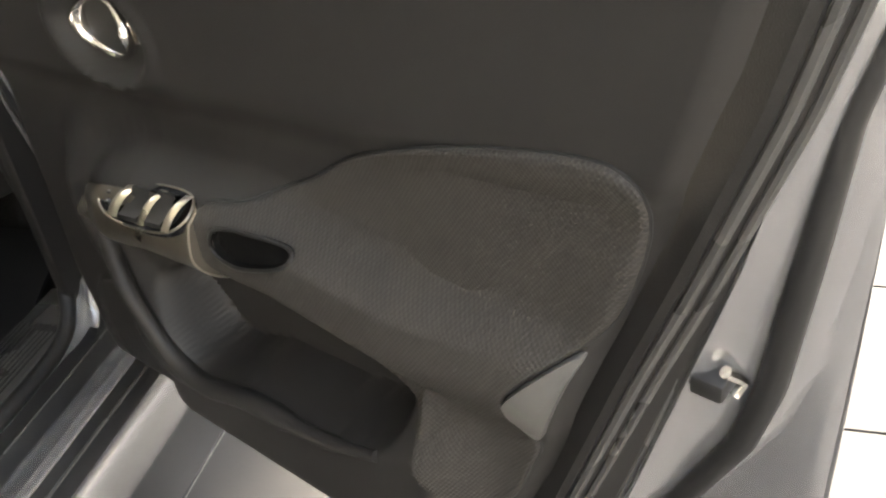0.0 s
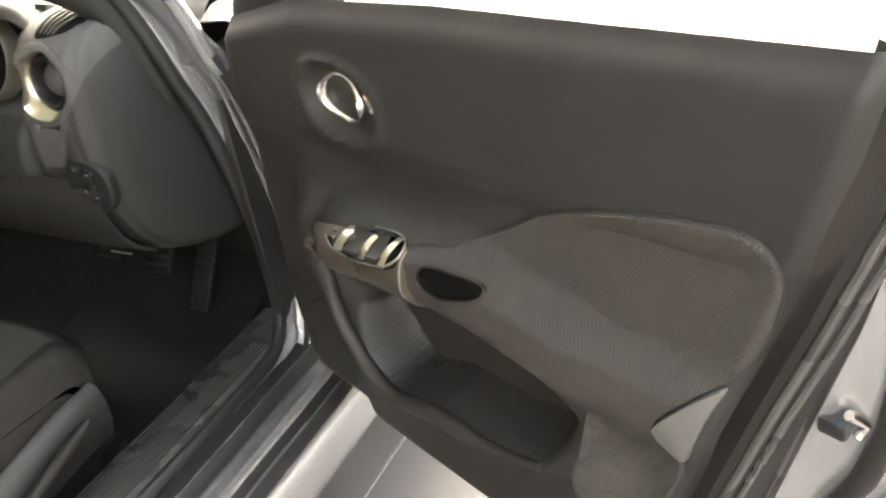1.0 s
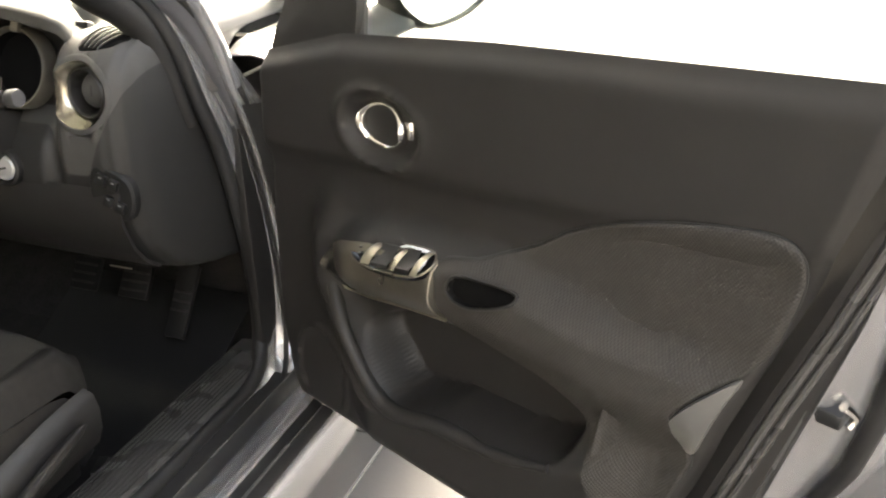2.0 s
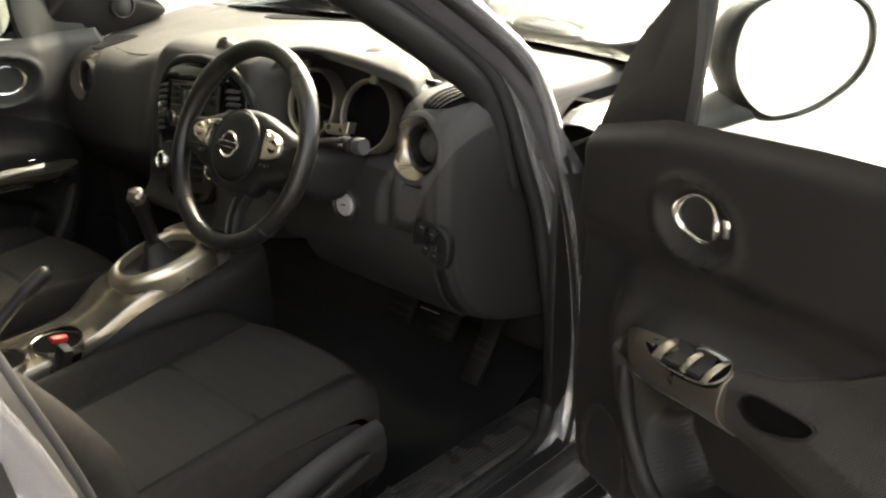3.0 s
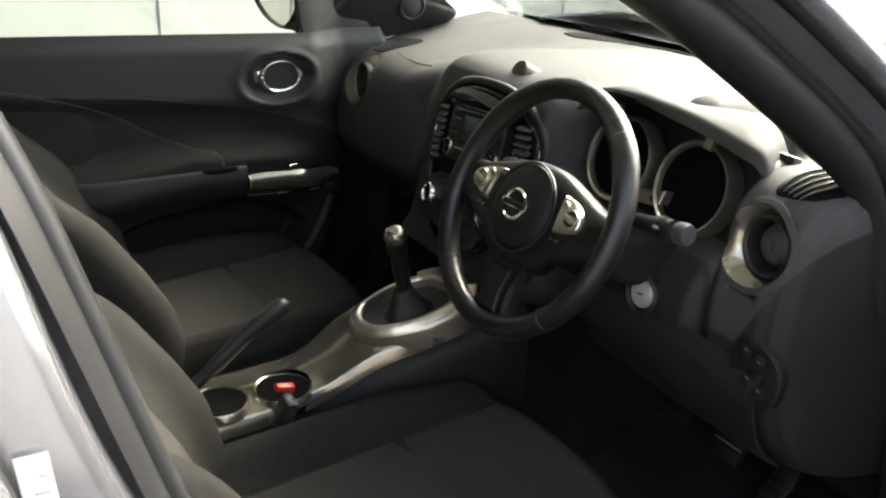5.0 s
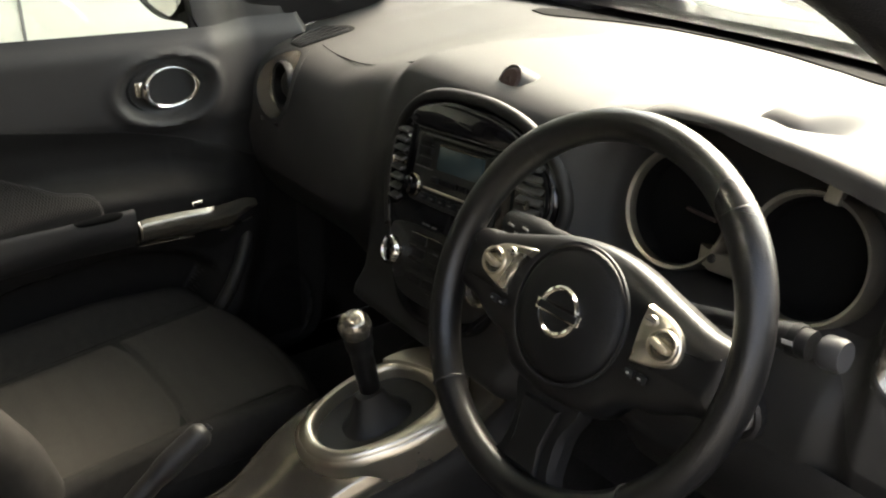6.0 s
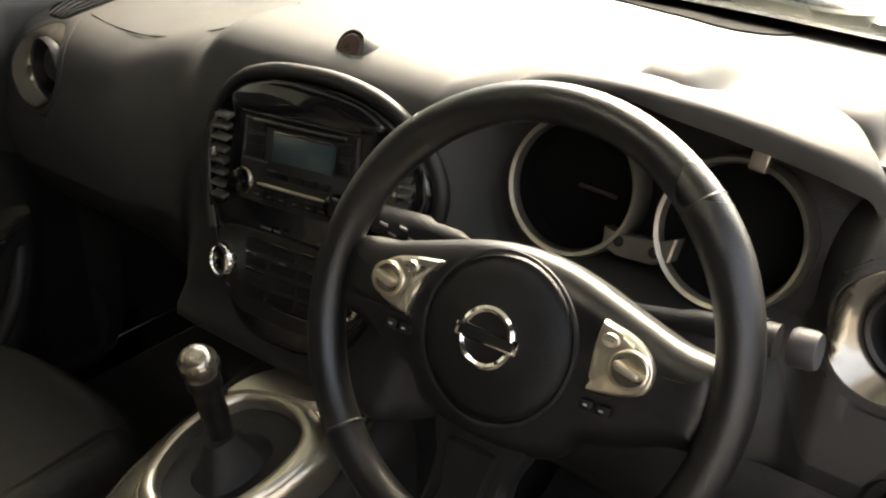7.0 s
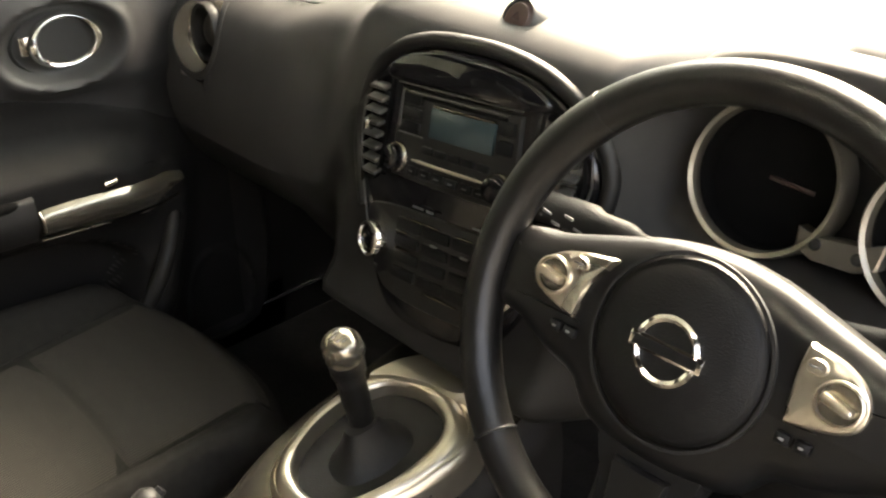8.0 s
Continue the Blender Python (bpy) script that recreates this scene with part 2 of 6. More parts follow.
def facing(origin, normal, up=(0, 0, 1)):
    """A pose whose z is the normal and whose y is as near to up as can be."""
    z = Vector(normal).normalized()
    x = Vector(up).cross(z).normalized()
    return frame_of(Vector(origin), x, z.cross(x), z)


# ---- setting ----
def slab(name, x0, x1, y0, y1, z0, z1, mat, label, category):
    ob = part(name, block((x1 - x0, y1 - y0, z1 - z0), pose((x0 + x1) / 2, (y0 + y1) / 2, (z0 + z1) / 2), 0), mat)
    return tagged(ob, label, category, kind="structure")


ground = slab("ground", -60, 60, -60, 60, -0.3, -0.006, GROUT, "pale grey forecourt ground with tile joints", "ground")
wall = slab("wall_west", -3.42, -3.2, -7, 9, -0.006, 3.2, WALL, "cream painted wall beside the car", "wall")
for joint_y in (-4.4, -2.0, 0.4, 2.8):
    part("joint", block((0.006, 0.012, 3.1), pose(-3.199, joint_y, 1.6), 0), GROUT, wall)

# Unseen walls added to hold back light from behind and the right.
slab("wall_east_unseen", 5.0, 5.22, -9.0, 2.6, -0.006, 3.2, DARK_WALL, "unseen grey wall added to cut light from the right", "wall")
slab("wall_south_unseen", -3.42, 3.2, -3.72, -3.5, -0.006, 3.2, DARK_WALL, "unseen grey wall added to cut light from behind", "wall")
# Unseen canopy, added to keep overhead sky light off the cabin.
light_canopy = slab("ceiling", -3.42, 1.75, -7.0, 1.25, 3.2, 3.35, CANOPY_PALE, "unseen pale canopy added over the car to shape the light", "ceiling")

# ---- the car ----
car = new("car")
tagged(car, "grey metallic crossover car with open driver door and black cabin", "car")

# ---- dashboard ----
def soft(v, a, b):
    """A smooth step from 0 at a to 1 at b."""
    f = min(max((v - a) / (b - a), 0.0), 1.0)
    return f * f * (3 - 2 * f)


def section(points, n=60):
    return spline([(0, y, z) for y, z in points], n)


SIDE = [(0.78, 1.092), (0.64, 1.086), (0.49, 1.072), (0.35, 1.056), (0.262, 1.038), (0.216, 1.000), (0.197, 0.93), (0.20, 0.83), (0.24, 0.76), (0.31, 0.70), (0.40, 0.66), (0.55, 0.64)]
NEAR = [(0.85, 1.088), (0.68, 1.090), (0.52, 1.088), (0.38, 1.082), (0.272, 1.066), (0.226, 1.02), (0.198, 0.94), (0.185, 0.86), (0.20, 0.79), (0.25, 0.72), (0.33, 0.67), (0.55, 0.64)]
CENTRE = [(0.87, 1.087), (0.69, 1.098), (0.52, 1.113), (0.38, 1.124), (0.262, 1.124), (0.212, 1.112), (0.192, 1.085), (0.172, 1.01), (0.150, 0.92), (0.126, 0.83), (0.13, 0.76), (0.50, 0.66)]
DRIVER = [(0.865, 1.087), (0.69, 1.093), (0.52, 1.097), (0.40, 1.092), (0.33, 1.07), (0.30, 1.03), (0.285, 0.985), (0.235, 0.955), (0.20, 0.91), (0.195, 0.84), (0.23, 0.75), (0.55, 0.66)]
END = [(0.80, 1.090), (0.65, 1.096), (0.50, 1.099), (0.36, 1.102), (0.27, 1.098), (0.218, 1.060), (0.200, 0.98), (0.195, 0.89), (0.21, 0.80), (0.25, 0.72), (0.33, 0.66), (0.55, 0.62)]
stations = [(-0.72, [(0.64, 1.108), (0.56, 1.098), (0.46, 1.078)] + SIDE[3:]), (-0.64, [(0.73, 1.097), (0.61, 1.090), (0.48, 1.074)] + SIDE[3:]), (-0.58, SIDE), (-0.45, SIDE), (-0.30, NEAR), (-0.165, CENTRE), (-0.02, CENTRE), (0.145, CENTRE), (0.222, DRIVER), (0.36, DRIVER), (0.50, DRIVER), (0.56, END), (0.60, END), (0.632, [(0.75, 1.094), (0.62, 1.098)] + END[2:]), (0.652, [(y + 0.006, z - 0.001) for y, z in END]), (0.669, [(y + 0.020, z - 0.004) for y, z in END]), (0.682, [(y + 0.050, z - 0.010) for y, z in END]), (0.690, [(y + 0.11, z - 0.02) for y, z in END]), (0.695, [(y + 0.28, z - 0.04) for y, z in END])]


def dash_rows(columns=420):
    xs = [s[0] for s in stations]
    secs = [section(s[1]) for s in stations]
    rows = []
    for i in range(columns):
        x = xs[0] + (xs[-1] - xs[0]) * i / (columns - 1)
        j = max(k for k in range(len(xs) - 1) if xs[k] <= x + 1e-9)
        f = (x - xs[j]) / (xs[j + 1] - xs[j])
        f = f * f * (3 - 2 * f)
        rows.append([Vector((x, *(secs[j][k].lerp(secs[j + 1][k], f)).yz)) for k in range(60)])
    return rows


VENTS = [(-0.604, 0.205, 0.982, 0.0445, 0.0), (0.597, 0.205, 1.016, 0.0425, -0.04)]
DASH_ROWS = dash_rows()
FRONT = [[p.copy() for p in row[10:46]] for row in DASH_ROWS]


def dash_y(x, z):
    """How far forward the dashboard's face lies at a place."""
    row = min(FRONT, key=lambda r: abs(r[0].x - x))
    for a, b in zip(row, row[1:]):
        if a.z >= z >= b.z:
            return a.y + (b.y - a.y) * (a.z - z) / max(a.z - b.z, 1e-6)
    return row[0].y


# two shallow steps behind the lobes of the instrument hood
for row in DASH_ROWS:
    for p in row[:20]:
        p.z += 0.034 * (math.exp(-((p.x - 0.295) / 0.040) ** 4) + math.exp(-((p.x - 0.475) / 0.045) ** 4)) * soft(p.y, 0.360, 0.395) * (1 - soft(p.y, 0.42, 0.66))
for row in DASH_ROWS:
    for p in row[14:44]:
        for vx, vy, vz, vr, turn in VENTS:
            d = math.hypot(p.x - vx, p.z - vz)
            if p.y < 0.30:
                p.y += 0.06 * (1 - soft(d, vr * 1.14, vr * 1.34))
END_CUT_AT, END_CUT_N = Vector((0.662, 0.2, 1.0)), Vector((0.894, 0, -0.447))


def cut(bm, outer):
    """Keeps one side of the cut between dashboard and its darkened end."""
    bmesh.ops.bisect_plane(bm, geom=bm.verts[:] + bm.edges[:] + bm.faces[:], plane_co=END_CUT_AT, plane_no=END_CUT_N, clear_inner=outer, clear_outer=not outer)
    return bm


dashboard = part("dashboard", cut(shell([row[:39] for row in DASH_ROWS], 0.012), False), DASH, car, "soft black dashboard moulding lit through the windscreen", 60)
# End and lower rows hold the fading light in their colour.
part("dash_end_shaded", cut(shell([row[:39] for row in DASH_ROWS], 0.012), True), DASH_SHADED, dashboard, "dashboard end, darkened where the light falls off", 60)
part("lower_dashboard_shaded", shell([row[38:] for row in DASH_ROWS], 0.010), DASH_SHADED, dashboard, "lower dashboard, darkened where the light falls off", 60)



def dash_z(x, y):
    """Height of the dashboard's top at a place."""
    i = min(range(len(DASH_ROWS)), key=lambda k: abs(DASH_ROWS[k][0].x - x))
    row = DASH_ROWS[i]
    for a, b in zip(row[:30], row[1:31]):
        if a.y >= y >= b.y:
            f = (a.y - y) / max(a.y - b.y, 1e-6)
            return a.z + (b.z - a.z) * f
    return row[0].z


# airbag seam on the passenger side, a fine groove bead
seam_line = [(x, y, dash_z(x, y) + 0.0001) for x, y in ((-0.58, 0.30), (-0.50, 0.288), (-0.40, 0.285), (-0.31, 0.300), (-0.24, 0.322), (-0.19, 0.352))]
part("airbag_seam", tube(spline(seam_line, 40), 0.0012, 6), RUBBER, dashboard)
# windscreen vent slot at the far edge
slot_x = np.linspace(-0.46, 0.315, 40)
slot_near = np.interp(slot_x, [-0.46, -0.41, -0.28, -0.07, 0.05, 0.14, 0.24, 0.29, 0.315], [0.690, 0.682, 0.752, 0.785, 0.772, 0.746, 0.732, 0.745, 0.800])
slot_far = np.interp(slot_x, [-0.46, -0.34, -0.1, 0.08, 0.2, 0.315], [0.720, 0.795, 0.840, 0.846, 0.832, 0.806])
part("demister_slot", skin([[Vector((x, a + (b - a) * f, dash_z(x, a + (b - a) * f) + up)) for x, a, b in zip(slot_x, slot_near, slot_far)] for f, up in ((0.0, -0.003), (0.04, 0.0025), (0.5, 0.003), (0.96, 0.0025), (1.0, -0.003))]), RECESS_BLACK, dashboard)

# hazard switch on its teardrop pod
pod_m = facing((0.004, 0.236, 1.124), (0, -0.85, 0.52)) @ Matrix.Scale(0.82, 4)
part("hazard_pod", skin([[pod_m @ Vector((0.026 * k * math.cos(a), 0.026 * k * math.sin(a) + (1 - k) * 0.012, h)) for a in np.linspace(0, 2 * math.pi, 28, endpoint=False)] for k, h in ((1.35, -0.06), (1.18, -0.022), (1.0, -0.003), (0.90, 0.002), (0.80, -0.004))], True, True), DASH, dashboard)
part("hazard_button", lathe([(0.001, 0.003), (0.017, 0.002), (0.021, -0.002), (0.021, -0.01)], pod_m @ pose(0, 0, 0.0015)), HAZARD, dashboard, "dark round button with a small red triangle")
part("hazard_triangle", tube([pod_m @ Vector(v) for v in ((-0.006, -0.004, 0.0048), (0.006, -0.004, 0.0048), (0, 0.006, 0.0048))], 0.0007, 5, True), NEEDLE, dashboard)


# side vents: deep satin bowls with a flap
def side_vent(x, y, z, r, turn):
    m = facing((x, y, z), (turn, -1, 0.16))
    off = Vector((0.26 * r, 0.10 * r, 0))
    flat = m @ Vector((0, 0, 0))

    def bowl(rings):
        rows = []
        for k, h, o in rings:
            row = []
            for a in np.linspace(0, 2 * math.pi, 72, endpoint=False):
                p = m @ (Vector((r * k * math.cos(a), r * k * math.sin(a), h)) + off * o)
                w = max(0.0, 1 - o)
                p.y += w * (dash_y(p.x, p.z) - (flat.y + 0.16 * (p.z - flat.z) + turn * (p.x - flat.x)))
                row.append(p)
            rows.append(row)
        return skin(rows, True)

    part("side_vent", bowl([(1.30, -0.006, 0), (1.275, 0.0005, 0), (1.24, -0.001, 0.08), (1.16, -0.007, 0.36), (1.06, -0.013, 0.72), (0.98, -0.019, 1.0), (0.95, -0.034, 1.0)]), GUNMETAL, dashboard, "satin silver round vent bowl", 60)
    part("vent_rim", bowl([(1.52, -0.004, 0), (1.49, 0.0008, 0), (1.44, 0.0012, 0), (1.38, 0.0016, 0), (1.31, 0.0016, 0), (1.285, 0.0, 0), (1.28, -0.012, 0)]), DASH, dashboard)
    e = m @ Matrix.Translation(off) @ pose(0, 0, -0.016, 4, -6, 0)
    part("vent_ring", ring([(r * 0.97, -0.016), (r * 0.97, 0.001), (r * 0.92, 0.006), (r * 0.84, 0.003), (r * 0.80, -0.03)], e, 48), LOWER, dashboard)
    part("vent_throat", lathe([(0.001, -0.030), (r * 0.84, -0.030), (r * 0.84, -0.045)], e, 32), RECESS_BLACK, dashboard)
    part("vent_flap", lathe([(0.001, 0.010), (r * 0.3, 0.009), (r * 0.55, 0.004), (r * 0.70, -0.006), (0.001, -0.012)], e @ pose(r * 0.10, r * 0.08, -0.014, -8, 16, 0), 36), DASH, dashboard)
    part("vent_bar", block((r * 0.10, r * 0.40, 0.004), e @ pose(r * 0.10, r * 0.08, -0.005, -8, 16, 0), 0.0015), LOWER, dashboard)


for vent in VENTS:
    side_vent(*vent)

# leaf-shaped demister grilles at the dashboard's ends, with fanned fins
for sx, dy in ((1, 0.0), (-1, 0.03)):
    on_top = lambda x, y, up: Vector((sx * x - (0.02 if sx < 0 else 0), y + dy, dash_z(sx * x - (0.02 if sx < 0 else 0), y + dy) + up))  # noqa: E731
    leaf = spline([(0.586, 0.240, 0), (0.612, 0.236, 0), (0.640, 0.244, 0), (0.662, 0.275, 0), (0.655, 0.33, 0), (0.62, 0.365, 0), (0.588, 0.355, 0), (0.582, 0.29, 0)], 40, True)
    mid_p = Vector((0.62, 0.295, 0))
    part("corner_grille", skin([[on_top(*(mid_p.lerp(q, f)).xy, 0.0015 if f < 0.99 else -0.002) for q in leaf] for f in (0.1, 0.4, 0.7, 0.92, 1.0)], True, True), RECESS_BLACK, dashboard)
    for k in range(5):
        line = spline([(0.592 + 0.009 * k, 0.243 - 0.001 * k, 0), (0.590 + 0.015 * k, 0.295, 0), (0.594 + 0.014 * k, 0.352 - 0.006 * abs(k - 1), 0)], 14)
        part("grille_fin", tube([on_top(q.x, q.y, 0.003) for q in line], [0.0010] + [0.0020] * 12 + [0.0010], 8, flat=0.7), LOWER, dashboard)

# ---- instrument binnacle ----
GAUGE_N = Vector((0, -1, 0.3)).normalized()


def on_gauge(x, z, lift=0.0):
    return Vector((x, 0.235 + 0.3 * (z - 1.02), z)) + GAUGE_N * lift


# hood in two lobes that runs down to the dashboard's end
def lip_y(x):
    return float(np.interp(x, [0.20, 0.37, 0.45, 0.54, 0.57], [0.212, 0.225, 0.236, 0.243, 0.262]))


lip_low = [(0.205, 1.105), (0.242, 1.134), (0.281, 1.146), (0.324, 1.148), (0.366, 1.140), (0.399, 1.134), (0.432, 1.129), (0.468, 1.122), (0.499, 1.116), (0.530, 1.109), (0.546, 1.102), (0.556, 1.085)]
lip_edge = [(0.200, 1.108), (0.230, 1.139), (0.267, 1.153), (0.312, 1.157), (0.352, 1.157), (0.382, 1.155), (0.412, 1.152), (0.452, 1.146), (0.492, 1.139), (0.530, 1.131), (0.552, 1.117), (0.560, 1.086)]
lip_crown = [(0.165, 1.085), (0.200, 1.122), (0.228, 1.136), (0.262, 1.145), (0.302, 1.146), (0.334, 1.144), (0.368, 1.142), (0.416, 1.147), (0.454, 1.151), (0.488, 1.147), (0.518, 1.122), (0.540, 1.055)]
lip_mid = [((a[0] + b[0]) / 2, (a[1] + b[1]) / 2 + 0.005) for a, b in zip(lip_edge, lip_crown)]
hood_rows = []
for row, dy, dz in ((lip_low, 0.10, -0.012), (lip_low, 0.02, -0.002), (lip_low, 0.002, 0), (lip_edge, 0.000, -0.006), (lip_edge, 0.003, -0.002), (lip_edge, 0.010, 0.001), (lip_mid, 0.045, 0), (lip_crown, 0.080, 0.001), (lip_crown, 0.092, -0.004), (lip_crown, 0.100, -0.016), (lip_crown, 0.106, -0.05)):
    hood_rows.append(spline([(x, lip_y(x) + dy, z + dz) for x, z in row], 60))
cluster = part("instrument_hood", shell(hood_rows, 0.004), DASH, car, "black instrument hood over two round dials", 60)
part("cluster_backing", block((0.34, 0.02, 0.17), facing(on_gauge(0.385, 1.045, -0.056), GAUGE_N) @ pose(0, 0, 0, 90, 0, 0), 0.004), LOWER, cluster)
for gx in (0.284, 0.442):
    m = facing(on_gauge(gx, 1.043), GAUGE_N)
    r = 0.0625
    part("dial_ring", ring([(r * 1.11, -0.03), (r * 1.11, 0.001), (r * 1.08, 0.005), (r * 1.02, 0.003), (r * 0.99, -0.003), (r * 0.985, -0.010)], m, 56), DIALRING, cluster, "satin silver dial surround")
    part("dial_well", ring([(r * 0.985, -0.006), (r * 0.975, -0.006), (r * 0.95, -0.034)], m, 56), RECESS_BLACK, cluster)
    part("dial_face", lathe([(0.001, 0), (r * 0.96, 0), (r * 0.96, -0.006)], m @ pose(0, 0, -0.030), 40), RECESS_BLACK, cluster)
    if gx < 0.4:
        part("dial_needle", block((0.004, 0.042, 0.002), m @ pose(0, 0, -0.021, 0, 0, -93) @ pose(0, 0.018, 0), 0.0008), NEEDLE, cluster)
mid = facing(on_gauge(0.363, 1.008, 0.002), GAUGE_N)
part("dial_bridge", plate([(-0.036, 0.010), (-0.022, 0.006), (0, 0.010), (0.022, 0.012), (0.036, 0.018), (0.034, -0.004), (0.018, -0.012), (-0.018, -0.014), (-0.034, -0.008)], 0.02, mid, 0.002), DIALRING, cluster, "satin silver bridge between the dials")
for bx in (-0.018, 0.018):
    part("dial_screw", lathe([(0.001, 0.003), (0.004, 0.0025), (0.0055, 0), (0.0055, -0.004)], mid @ pose(bx, 0, 0), 14), LOWER, cluster)
for gx, gz, a in ((0.255, 1.108, 20), (0.452, 1.112, -4)):
    part("dial_tab", block((0.017, 0.026, 0.012), facing(on_gauge(gx, gz, 0.004), GAUGE_N) @ pose(0, 0, 0, 0, 0, a), 0.003), DIALRING, cluster)

# ---- centre stack ----
STACK = facing((0.0, 0.150, 1.005), (0, -1, 0.27)) @ pose(0, 0, 0, 0, 0, 4.4)


def bow(x):
    """How far the convex fascia falls back towards its sides."""
    return -0.024 * (abs(x) / 0.17) ** 2.4


def on_stack(x, y, h=0.0, turn=0.0):
    """A pose on the fascia's curved face."""
    slope = -0.024 * 2.4 * (abs(x) / 0.17) ** 1.4 / 0.17 * (1 if x > 0 else -1)
    return STACK @ pose(x, y, h + bow(x), 0, math.degrees(math.atan(-slope)), 0) @ pose(0, 0, 0, 0, 0, turn)


def stack_sheet(outline, levels):
    """A curved plate: the outline shrunk about its middle at each level."""
    c = sum((Vector(q) for q in outline), Vector((0, 0))) / len(outline)
    rows = []
    for f, h in levels:
        rows.append([])
        for q in outline:
            p = c + (Vector(q) - c) * f
            rows[-1].append(STACK @ Vector((p.x, p.y, h + bow(p.x))))
    return skin(rows, True, True)


# outline in the panel's own plane: wide shoulders, narrow foot
half = [(0.000, 0.098), (0.050, 0.095), (0.098, 0.082), (0.138, 0.056), (0.163, 0.018), (0.165, -0.018), (0.151, -0.055), (0.133, -0.090), (0.116, -0.125), (0.098, -0.160), (0.074, -0.186), (0.040, -0.198), (0.0, -0.200)]
outline = [v.xy for v in spline([(x, y, 0) for x, y in half] + [(-x, y, 0) for x, y in half[-2:0:-1]], 80, True)]
stack = part("console_fascia", stack_sheet(outline, [(1.0, -0.06), (1.0, -0.006), (0.985, -0.001), (0.96, 0.0), (0.85, 0.0), (0.7, 0.0), (0.5, 0.0), (0.25, 0.0), (0.05, 0.0)]), PIANO, car, "gloss black centre console stack with radio and vents", 50)
brow_line = [(x * 1.045, y * 1.05 + 0.003) for x, y in half[:8]]
brow_line = [(-x, y) for x, y in brow_line[:0:-1]] + brow_line
part("stack_brow", tube([STACK @ Vector((v.x, v.y, bow(v.x) - 0.004)) for v in spline([(x, y, 0) for x, y in brow_line], 80)], 0.0085, 10), LOWER, stack, "black moulded rim round the console")
# glossy lid above the radio with a finer lip under it
lid = [(-0.088, 0.056), (0.0, 0.057), (0.088, 0.056), (0.112, 0.064), (0.092, 0.080), (0.048, 0.0905), (0.0, 0.0935), (-0.048, 0.0905), (-0.092, 0.080), (-0.112, 0.064)]
part("gloss_lid", stack_sheet([v.xy for v in spline([(x, y, 0) for x, y in lid], 60, True)], [(1.0, -0.004), (1.0, 0.005), (0.975, 0.0075), (0.9, 0.0085), (0.6, 0.0095), (0.1, 0.010)]), PIANO, stack, "gloss black lid above the radio", 50)
part("lid_line", tube([on_stack(x, 0.0555, 0.0065).translation for x in np.linspace(-0.085, 0.085, 14)], 0.0010, 6), LOUVRE, stack)
# radio: frame, display, keys and two knobs
part("radio_face", stack_sheet([v for v in ((-0.084, 0.051), (-0.04, 0.051), (0.0, 0.051), (0.04, 0.051), (0.084, 0.051), (0.086, 0.0), (0.084, -0.042), (0.04, -0.043), (0.0, -0.043), (-0.04, -0.043), (-0.084, -0.042), (-0.086, 0.0))], [(1.0, -0.004), (1.0, 0.002), (0.98, 0.004), (0.6, 0.004), (0.1, 0.004)]), LOWER, stack, "black radio fascia", 40)
part("radio_display", block((0.088, 0.031, 0.004), on_stack(0.0135, 0.0225, 0.004), 0.0015), SCREEN, stack, "blank blue-grey radio display")
part("disc_slot", block((0.12, 0.0035, 0.004), on_stack(0.008, 0.0445, 0.003), 0.001), RECESS_BLACK, stack)
part("disc_lip", block((0.135, 0.0020, 0.005), on_stack(0.004, 0.0485, 0.0045), 0.0008), LOUVRE, stack)
part("display_lip", block((0.085, 0.0016, 0.005), on_stack(0.014, 0.0395, 0.0045), 0.0006), GUNMETAL, stack)
for by, w in ((0.041, 0.030), (0.0265, 0.030), (0.0125, 0.030)):
    part("radio_button", block((w, 0.0115, 0.006), on_stack(-0.060, by, 0.0045), 0.002), AIRBAG, stack)
part("button_lip", block((0.038, 0.0014, 0.004), on_stack(-0.058, 0.0045, 0.0055), 0.0005), LOUVRE, stack)
part("button_lip", block((0.034, 0.0014, 0.004), on_stack(-0.058, 0.0485, 0.0055), 0.0005), GUNMETAL, stack)
part("button_lip", tube([on_stack(-0.0795, y, 0.0045).translation for y in (0.047, 0.030, 0.010)], 0.0008, 6), LOUVRE, stack)
for by in (0.036, 0.017):
    part("radio_button", block((0.017, 0.014, 0.006), on_stack(0.070, by, 0.0045), 0.002), AIRBAG, stack)
for k in range(5):
    part("radio_button", block((0.0165, 0.008, 0.006), on_stack(-0.030 + k * 0.0195, -0.007, 0.0045), 0.002), AIRBAG, stack)
for k in range(6):
    part("radio_button", block((0.0165, 0.010, 0.006), on_stack(-0.048 + k * 0.0195, -0.032, 0.0045), 0.002), AIRBAG, stack)
    part("button_mark", block((0.006, 0.0012, 0.0006), on_stack(-0.048 + k * 0.0195, -0.032, 0.0078), 0), INK, stack)
for bx in (-0.0745, 0.0690):
    part("radio_knob", lathe([(0.001, 0.015), (0.010, 0.015), (0.0125, 0.013), (0.0130, 0.0), (0.0130, -0.004)], on_stack(bx, -0.0225, 0.003), 26), PIANO, stack)
    part("knob_ring", ring([(0.0165, 0.0), (0.0163, 0.004), (0.0148, 0.006), (0.0132, 0.005), (0.0130, 0.0)], on_stack(bx, -0.0225, 0.003), 30), GUNMETAL, stack, "thin silver knob ring")
part("trim_line", tube([on_stack(x, -0.0205, 0.006).translation for x in np.linspace(-0.050, 0.050, 10)], [0.0010] + [0.0018] * 8 + [0.0010], 8), SATIN, stack)
